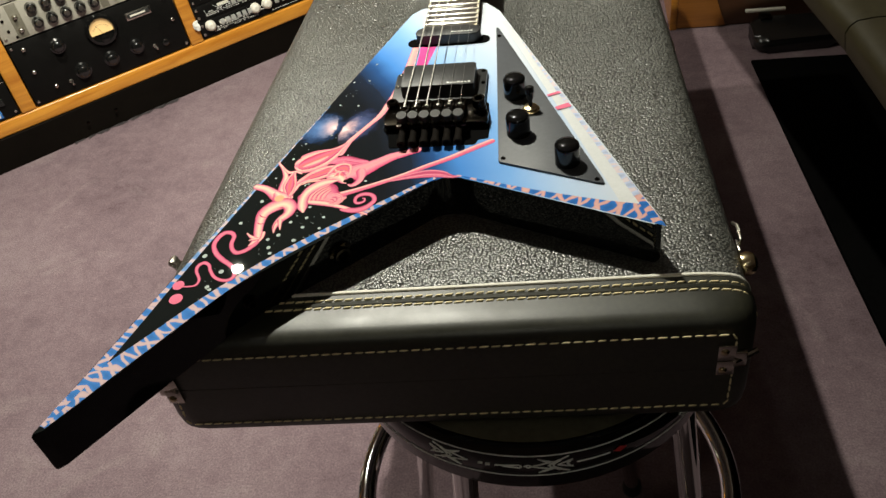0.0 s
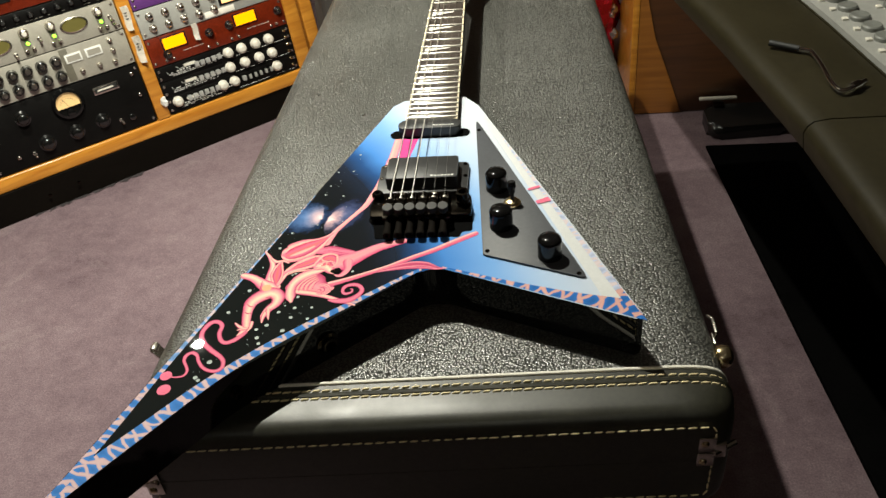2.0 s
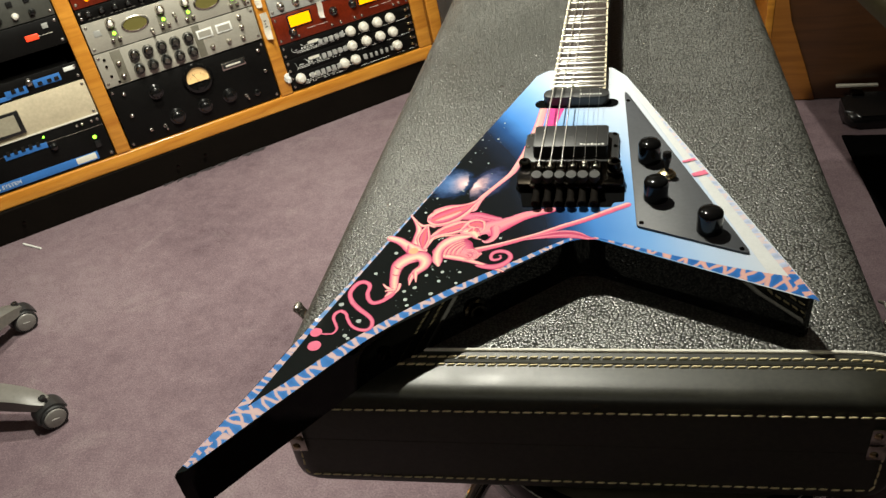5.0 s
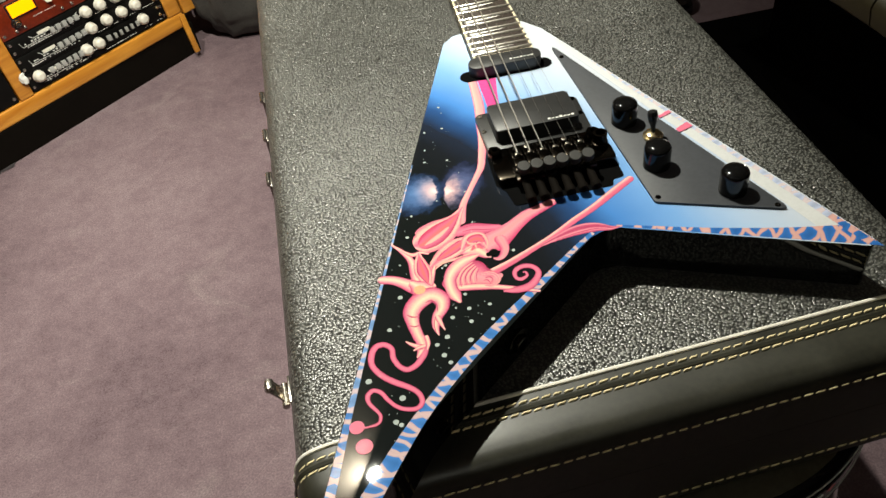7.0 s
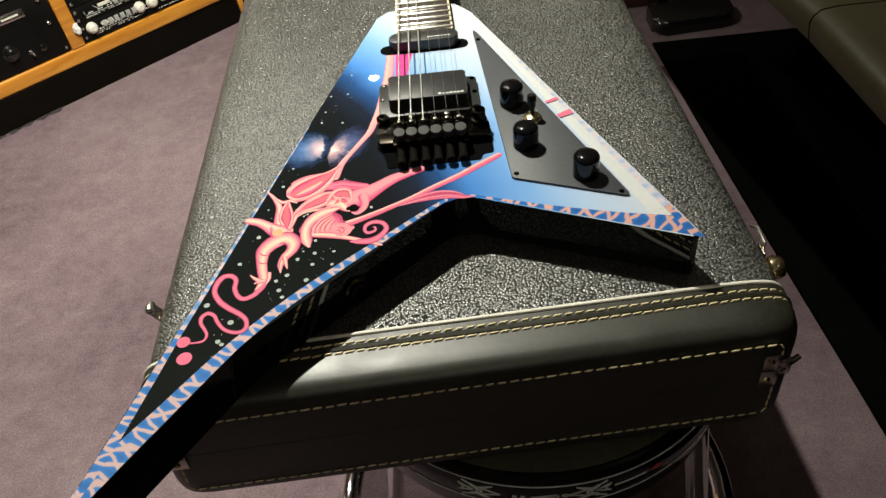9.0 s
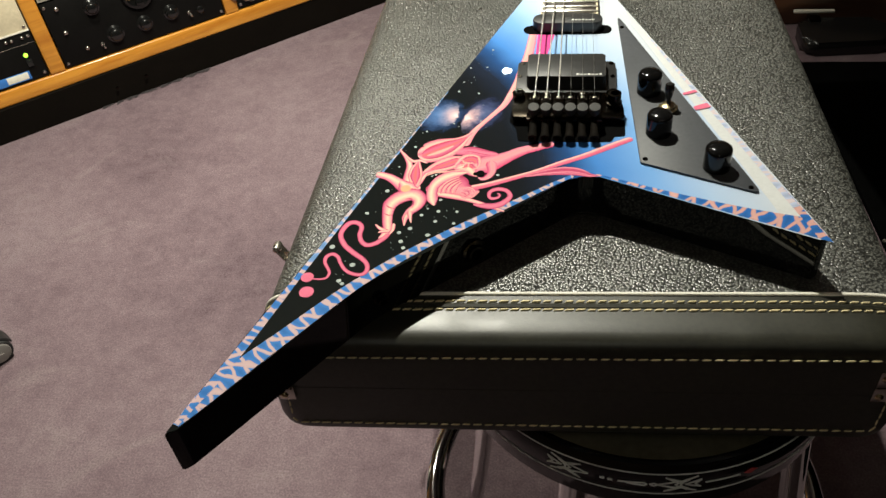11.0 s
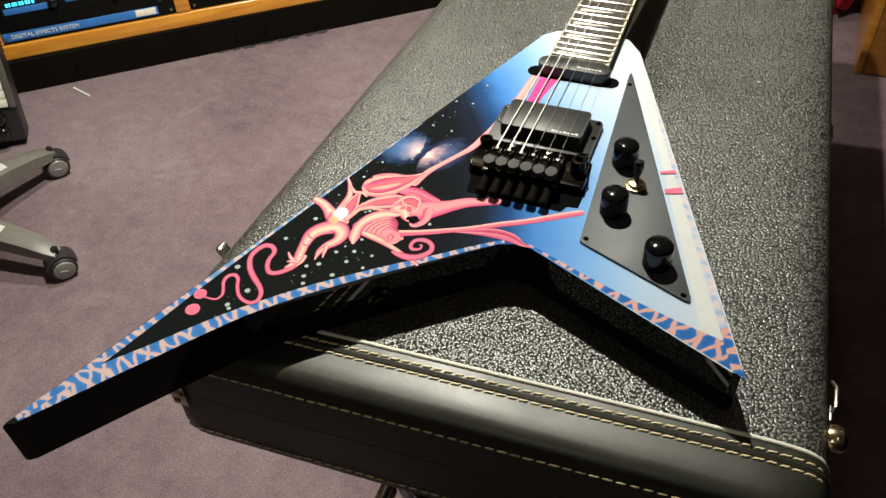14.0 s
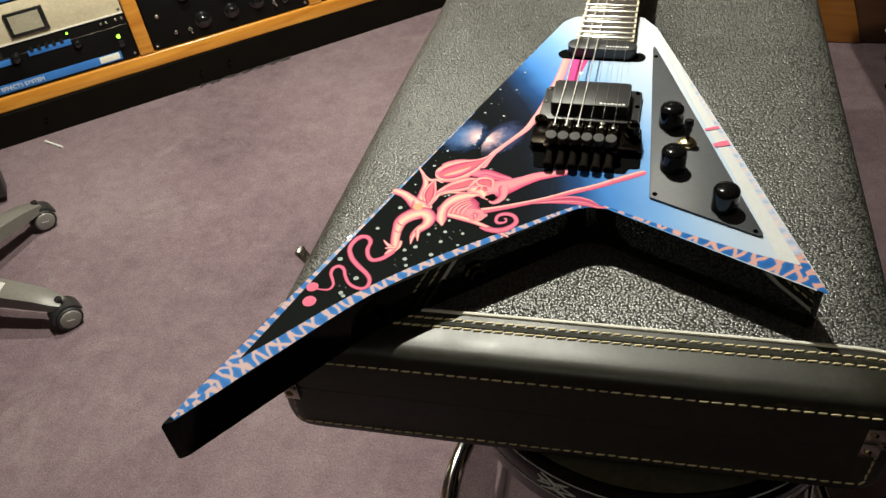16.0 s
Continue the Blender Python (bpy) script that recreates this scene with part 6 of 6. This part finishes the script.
PAD = mat("grey_key", (0.16, 0.165, 0.15), 0.42, var=0.2)
for k in range(24):
    y = 0.36 + k * 0.034
    x = float(np.interp(y, [p[1] for p in INN], [p[0] for p in INN])) + 0.030
    for c in range(3):
        cx = x + c * 0.062
        bm = lathe(bmesh.new(), [(0.0135, 0), (0.0135, 0.005), (0.0120, 0.0068), (0.006, 0.0058), (0, 0.0052)], (cx + 0.012, y, 0.8765), 16)
        part("key_cap", bm, PAD, panel)
        if c < 2:
            part("small_key", box(bmesh.new(), (cx - 0.012, y - 0.005, 0.8765), (cx - 0.004, y + 0.003, 0.8795), 0.0008), CREAM, panel)
# a thin black sheet on the carpet stands in for the console's shade
part("plinth", prism(bmesh.new(), [(0.838, -0.75), (1.55, -0.75), (1.55, 1.80), (0.639, 1.80), (0.6755, 1.316), (0.704, 0.95), (0.738, 0.55)], 0.0, 0.012, 0.003), VOID, console, "flat black sheet for the shade under the console")
part("base", box(bmesh.new(), (0.93, -0.74, 0.012), (1.54, 1.50, 0.801), 0.004), VOID, console, "flat black console base")

arm = thing("tremolo_arm", "bent chrome tremolo arm lying on the console armrest", "tremolo arm", (0.478, 0.6, 0.8695))
pts = smooth_line([(0.437, 0.672, 0.876), (0.455, 0.662, 0.8755), (0.474, 0.650, 0.875), (0.481, 0.640, 0.8755), (0.482, 0.60, 0.8765), (0.481, 0.56, 0.876), (0.484, 0.540, 0.8755), (0.492, 0.535, 0.8755), (0.505, 0.544, 0.8757)], 5)
part("rod", tube(bmesh.new(), pts, 0.0030, 12), CHROME, arm)
part("grip", rod(bmesh.new(), (0.4345, 0.6735, 0.8765), (0.468, 0.6535, 0.8755), 0.0044, 14, 0.0040), RUBBER, arm, "black plastic grip")
bm = rod(bmesh.new(), (0.500, 0.5405, 0.8757), (0.511, 0.5487, 0.8757), 0.0062, 14)
rod(bm, (0.511, 0.5487, 0.8757), (0.521, 0.5560, 0.8757), 0.0038, 12)
part("threaded_collar", bm, CHROME, arm)

# ---------------------------------------------------------------- far side of the room

# the brown wood again, darkened for the shade on the cabinet's front
OAK_SHADED = wood_mat("shaded_brown_wood", (0.045, 0.017, 0.005), (0.075, 0.028, 0.008), 0.55)
cab = thing("wooden_cabinet", "orange-brown wooden cabinet with part of its front coloured as shade", "cabinet", (0.9, 2.3, 0))
part("side_panel", box(bmesh.new(), (0.432, 2.016, 0.0), (0.452, 2.60, 1.25), 0.002), OAK, cab)
# the slanted edge of the shadow is built as this board's outline
bm = prism(bmesh.new(), [(0.4525, 0.004), (0.598, 0.004), (0.560, 0.11), (0.503, 0.26), (0.470, 0.40), (0.460, 0.60), (0.458, 1.245), (0.453, 1.245)], -0.024, 0.0, 0.0015)
bm.transform(Matrix.Translation((0, 2.018, 0)) @ Matrix.Rotation(radians(90), 4, "X"))
bmesh.ops.recalc_face_normals(bm, faces=bm.faces[:])
part("lit_front_piece", bm, OAK_DARK, cab, "lit part of the brown front, cut along the shadow edge")
part("front_panel", box(bmesh.new(), (0.454, 2.024, 0.004), (1.55, 2.044, 1.25), 0.002), OAK_SHADED, cab, "shaded part of the front in darker wood")
part("top_panel", box(bmesh.new(), (0.428, 2.010, 1.25), (1.56, 2.60, 1.28), 0.003), OAK_DARK, cab)
part("far_panel", box(bmesh.new(), (1.55, 2.016, 0.0), (1.57, 2.60, 1.25), 0.002), OAK, cab)
pedal = thing("sustain_pedal", "black foot pedal with a bright metal lever", "pedal", (0.72, 1.92, 0))
part("housing", prism(bmesh.new(), rounded([(0.655, 1.84), (0.90, 1.86), (0.90, 1.985), (0.655, 1.985)], 0.035, 6), 0.0, 0.045, 0.020, 5), BLACK_PLASTIC, pedal)
part("lever", box(bmesh.new(), (0.650, 2.000, 0.050), (0.765, 2.013, 0.058), 0.002), CREAM, pedal)
part("lever_mount", box(bmesh.new(), (0.690, 1.96, 0.030), (0.72, 2.008, 0.052), 0.002), BLACK_METAL, pedal)

# bag against the end of the rack
bag = thing("canvas_bag", "slumped dark grey fabric bag beside the rack", "bag", (-0.43, 2.30, 0))
bm = bmesh.new()
bmesh.ops.create_icosphere(bm, subdivisions=5, radius=1.0)
for v in bm.verts:
    c = v.co.copy()
    fold = 0.10 * noise.noise(c * 2.2) + 0.05 * noise.noise(Vector((c.x * 7, c.y * 7, c.z * 2)))
    q = Vector((math.copysign(abs(c.x) ** 0.7, c.x), math.copysign(abs(c.y) ** 0.7, c.y), math.copysign(abs(c.z) ** 0.6, c.z))) * (1 + fold)
    v.co = Vector((-0.42, 2.34, 0.27)) + Vector((q.x * 0.17, q.y * 0.15, max(q.z * 0.27, -0.268)))
part("sack", bm, FABRIC, bag)
foil = thing("red_gift_bag", "crumpled red and silver foil bag behind the cabinet side", "bag", (0.34, 2.35, 0))
bm = bmesh.new()
bmesh.ops.create_icosphere(bm, subdivisions=4, radius=1.0)
for v in bm.verts:
    c = v.co.copy()
    k = 1 + 0.28 * noise.noise(c * 4.5) + 0.12 * noise.noise(c * 13)
    v.co = Vector((0.34, 2.35, 0.28)) + Vector((c.x * 0.085 * k, c.y * 0.10 * k, max(c.z * 0.28 * k, -0.278)))
part("foil", bm, mat("red_foil", (0.42, 0.015, 0.03), 0.2, metal=0.6, var=0.3, scale=20), foil, smooth=False)
for k in range(16):
    bm = bmesh.new()
    bmesh.ops.create_icosphere(bm, subdivisions=1, radius=random.uniform(0.012, 0.026))
    for v in bm.verts:
        v.co *= random.uniform(0.7, 1.2)
    a, z = random.uniform(3.3, 6.0), random.uniform(0.08, 0.5)
    bm.transform(Matrix.Translation((0.34 + 0.08 * math.cos(a), 2.35 + 0.10 * math.sin(a), z)))
    part("silver_ornament", bm, STEEL if k % 3 else CREAM, foil, smooth=False)

# keyboard stood on its end against the rack
KU = UV
KV = (Vector((0, 0, 1)) + KU * 0.17 - NV * 0.12).normalized()
KN = KU.cross(KV).normalized()
KB = Matrix(((-KU.x, KN.x, KV.x, -1.662), (-KU.y, KN.y, KV.y, 1.045), (-KU.z, KN.z, KV.z, 0.012), (0, 0, 0, 1)))
keys = thing("keyboard", "grey music keyboard with worn ivory keys standing on its end", "keyboard", m=KB)
part("case_body", box(bmesh.new(), (0.0, -0.02, 0.0), (0.30, 0.05, 0.95), 0.006, 3), BLACK_SATIN, keys, local=True)
part("side_rail", box(bmesh.new(), (0.0, 0.048, 0.100), (0.016, 0.056, 0.95), 0.002), GREY_PLASTIC, keys, local=True)
for k in range(36):
    part("white_key", box(bmesh.new(), (0.018, 0.048, 0.104 + k * 0.0235), (0.150, 0.060, 0.1265 + k * 0.0235), 0.002), CREAM, keys, local=True)
    if k % 7 not in (2, 6):
        part("black_key", box(bmesh.new(), (0.068, 0.058, 0.121 + k * 0.0235), (0.150, 0.070, 0.134 + k * 0.0235), 0.002), BLACK_PLASTIC, keys, local=True)
for z in (0.030, 0.072):
    part("dome_knob", lathe(bmesh.new(), [(0.020, 0), (0.020, 0.006), (0.0185, 0.013), (0.014, 0.019), (0.007, 0.022), (0, 0.0225)], seg=22, m=axis_m((0.052, 0.048, z), (0, 1, 0))), KNOB_GLOSS, keys, local=True)

# office chair base
CC = Vector((-1.542, 0.607, 0))
chair = thing("office_chair", "grey five-armed office chair base on twin-wheel castors", "chair", CC)
HUB = mat("grey_hub", (0.19, 0.18, 0.165), 0.35, var=0.15)
PALE_GREY = mat("pale_grey_plastic", (0.50, 0.49, 0.46), 0.4, var=0.12)
part("column", lathe(bmesh.new(), [(0, 0.06), (0.036, 0.06), (0.040, 0.09), (0.036, 0.15), (0.026, 0.16), (0.026, 0.30), (0.018, 0.30), (0.018, 0.42), (0, 0.42)], CC, 24), BLACK_SATIN, chair)
part("seat", prism(bmesh.new(), rounded([(CC.x - 0.20, CC.y - 0.20), (CC.x + 0.16, CC.y - 0.20), (CC.x + 0.16, CC.y + 0.10), (CC.x - 0.20, CC.y + 0.10)], 0.07, 6), 0.42, 0.49, 0.02, 3), FABRIC, chair)
start = math.atan2(0.639 - CC.y, -1.208 - CC.x)
for k in range(5):
    a = start + 2 * math.pi * k / 5
    dx, dy = math.cos(a), math.sin(a)
    side = Vector((-dy, dx, 0))
    bm = bmesh.new()
    secs = []
    for r, z, w, h in ((0.02, 0.130, 0.036, 0.045), (0.12, 0.122, 0.032, 0.042), (0.22, 0.110, 0.027, 0.038), (0.285, 0.097, 0.024, 0.034), (0.322, 0.084, 0.021, 0.026), (0.342, 0.072, 0.014, 0.014)):
        c = CC + Vector((dx * r, dy * r, z))
        secs.append([bm.verts.new(c + side * (w * sx) + Vector((0, 0, h * sz))) for sx, sz in ((-1, -1), (1, -1), (1, -0.1), (0.6, 0), (-0.6, 0), (-1, -0.1))])
    for p_, q_ in zip(secs, secs[1:]):
        for i in range(6):
            j = (i + 1) % 6
            bm.faces.new((p_[i], p_[j], q_[j], q_[i]))
    bm.faces.new(secs[0][::-1])
    bm.faces.new(secs[-1])
    bmesh.ops.recalc_face_normals(bm, faces=bm.faces[:])
    foot = part("base_arm", bm, GREY_PLASTIC, chair)
    bm = bmesh.new()
    secs = []
    for r, z, w in ((0.04, 0.1335, 0.020), (0.12, 0.1265, 0.018), (0.215, 0.1135, 0.0145)):
        c = CC + Vector((dx * r, dy * r, z))
        secs.append([bm.verts.new(c + side * w * sx + Vector((0, 0, dz))) for sx, dz in ((-1, -0.004), (-0.8, 0), (0.8, 0), (1, -0.004))])
    for p_, q_ in zip(secs, secs[1:]):
        for i in range(3):
            bm.faces.new((p_[i], p_[i + 1], q_[i + 1], q_[i]))
    bmesh.ops.recalc_face_normals(bm, faces=bm.faces[:])
    part("cover_strip", bm, PALE_GREY, foot, "pale grey cover strip")
    w_ = radians(55) if k < 2 else a + random.uniform(-1, 1)
    ax = Vector((math.cos(w_ - math.pi / 2), math.sin(w_ - math.pi / 2), 0))
    c = CC + Vector((dx * 0.336, dy * 0.336, 0.031))
    bm = rod(bmesh.new(), c - ax * 0.006, c + ax * 0.006, 0.022, 16)
    rod(bm, c + Vector((0, 0, 0.01)), c + Vector((0, 0, 0.052)), 0.008, 10)
    cast = part("castor", bm, BLACK_PLASTIC, chair)
    for s in (-1, 1):
        m_ = axis_m(c + ax * (s * 0.007), ax * s)
        part("tyre", lathe(bmesh.new(), [(0.020, 0), (0.030, 0.001), (0.031, 0.006), (0.030, 0.016), (0.028, 0.0185), (0.024, 0.018)], seg=26, m=m_), RUBBER, cast)
        part("hub_cap", lathe(bmesh.new(), [(0.0250, 0.0175), (0.0225, 0.0205), (0.012, 0.0225), (0, 0.0228)], seg=22, m=m_), HUB, cast)
    bm = bmesh.new()
    roll = Vector((ax.y, -ax.x, 0))
    rows = []
    for i in range(13):
        t_ = math.pi * (0.02 + 0.90 * i / 12)
        ring_ = []
        for rr, off in ((0.0325, -0.0215), (0.0360, -0.0205), (0.0368, 0.0), (0.0360, 0.0205), (0.0325, 0.0215), (0.0325, 0.0)):
            ring_.append(bm.verts.new(c + ax * off + roll * (rr * math.cos(t_)) + Vector((0, 0, rr * math.sin(t_)))))
        rows.append(ring_)
    for p_, q_ in zip(rows, rows[1:]):
        for i in range(6):
            j = (i + 1) % 6
            bm.faces.new((p_[i], p_[j], q_[j], q_[i]))
    bm.faces.new(rows[0][::-1])
    bm.faces.new(rows[-1])
    bmesh.ops.recalc_face_normals(bm, faces=bm.faces[:])
    part("hood", bm, BLACK_SATIN, cast, "dull black castor hood")
    # the highlight on the hub cap, made as a pale bar
    face = c + ax * 0.0288
    part("hub_glint", rod(bmesh.new(), face + roll * 0.009 + Vector((0, 0, 0.004)), face - roll * 0.007 + Vector((0, 0, -0.001)), 0.0016, 8), PALE_GREY, cast, "raised pale bar for the highlight on the hub")

# litter and a seam in the carpet
litter = thing("litter", "thin white plastic stick lying on the carpet", "litter", (-1.66, 1.26, 0))
part("stick", rod(bmesh.new(), (-1.694, 1.272, 0.003), (-1.622, 1.252, 0.003), 0.003, 8), WHITE_BITS, litter)
SEAM_M = mat("carpet_seam", (0.205, 0.148, 0.162), 0.95, var=0.3, scale=60)
bm = tube(bmesh.new(), [(-1.05, 0.06, 0.0), (-0.717, 0.389, 0.0), (-0.357, 0.730, 0.0), (0.2, 1.27, 0.0)], 0.0006, 6)
solo("carpet_joint", bm, SEAM_M, "faint dark joint between carpet widths", "floor", "structure")
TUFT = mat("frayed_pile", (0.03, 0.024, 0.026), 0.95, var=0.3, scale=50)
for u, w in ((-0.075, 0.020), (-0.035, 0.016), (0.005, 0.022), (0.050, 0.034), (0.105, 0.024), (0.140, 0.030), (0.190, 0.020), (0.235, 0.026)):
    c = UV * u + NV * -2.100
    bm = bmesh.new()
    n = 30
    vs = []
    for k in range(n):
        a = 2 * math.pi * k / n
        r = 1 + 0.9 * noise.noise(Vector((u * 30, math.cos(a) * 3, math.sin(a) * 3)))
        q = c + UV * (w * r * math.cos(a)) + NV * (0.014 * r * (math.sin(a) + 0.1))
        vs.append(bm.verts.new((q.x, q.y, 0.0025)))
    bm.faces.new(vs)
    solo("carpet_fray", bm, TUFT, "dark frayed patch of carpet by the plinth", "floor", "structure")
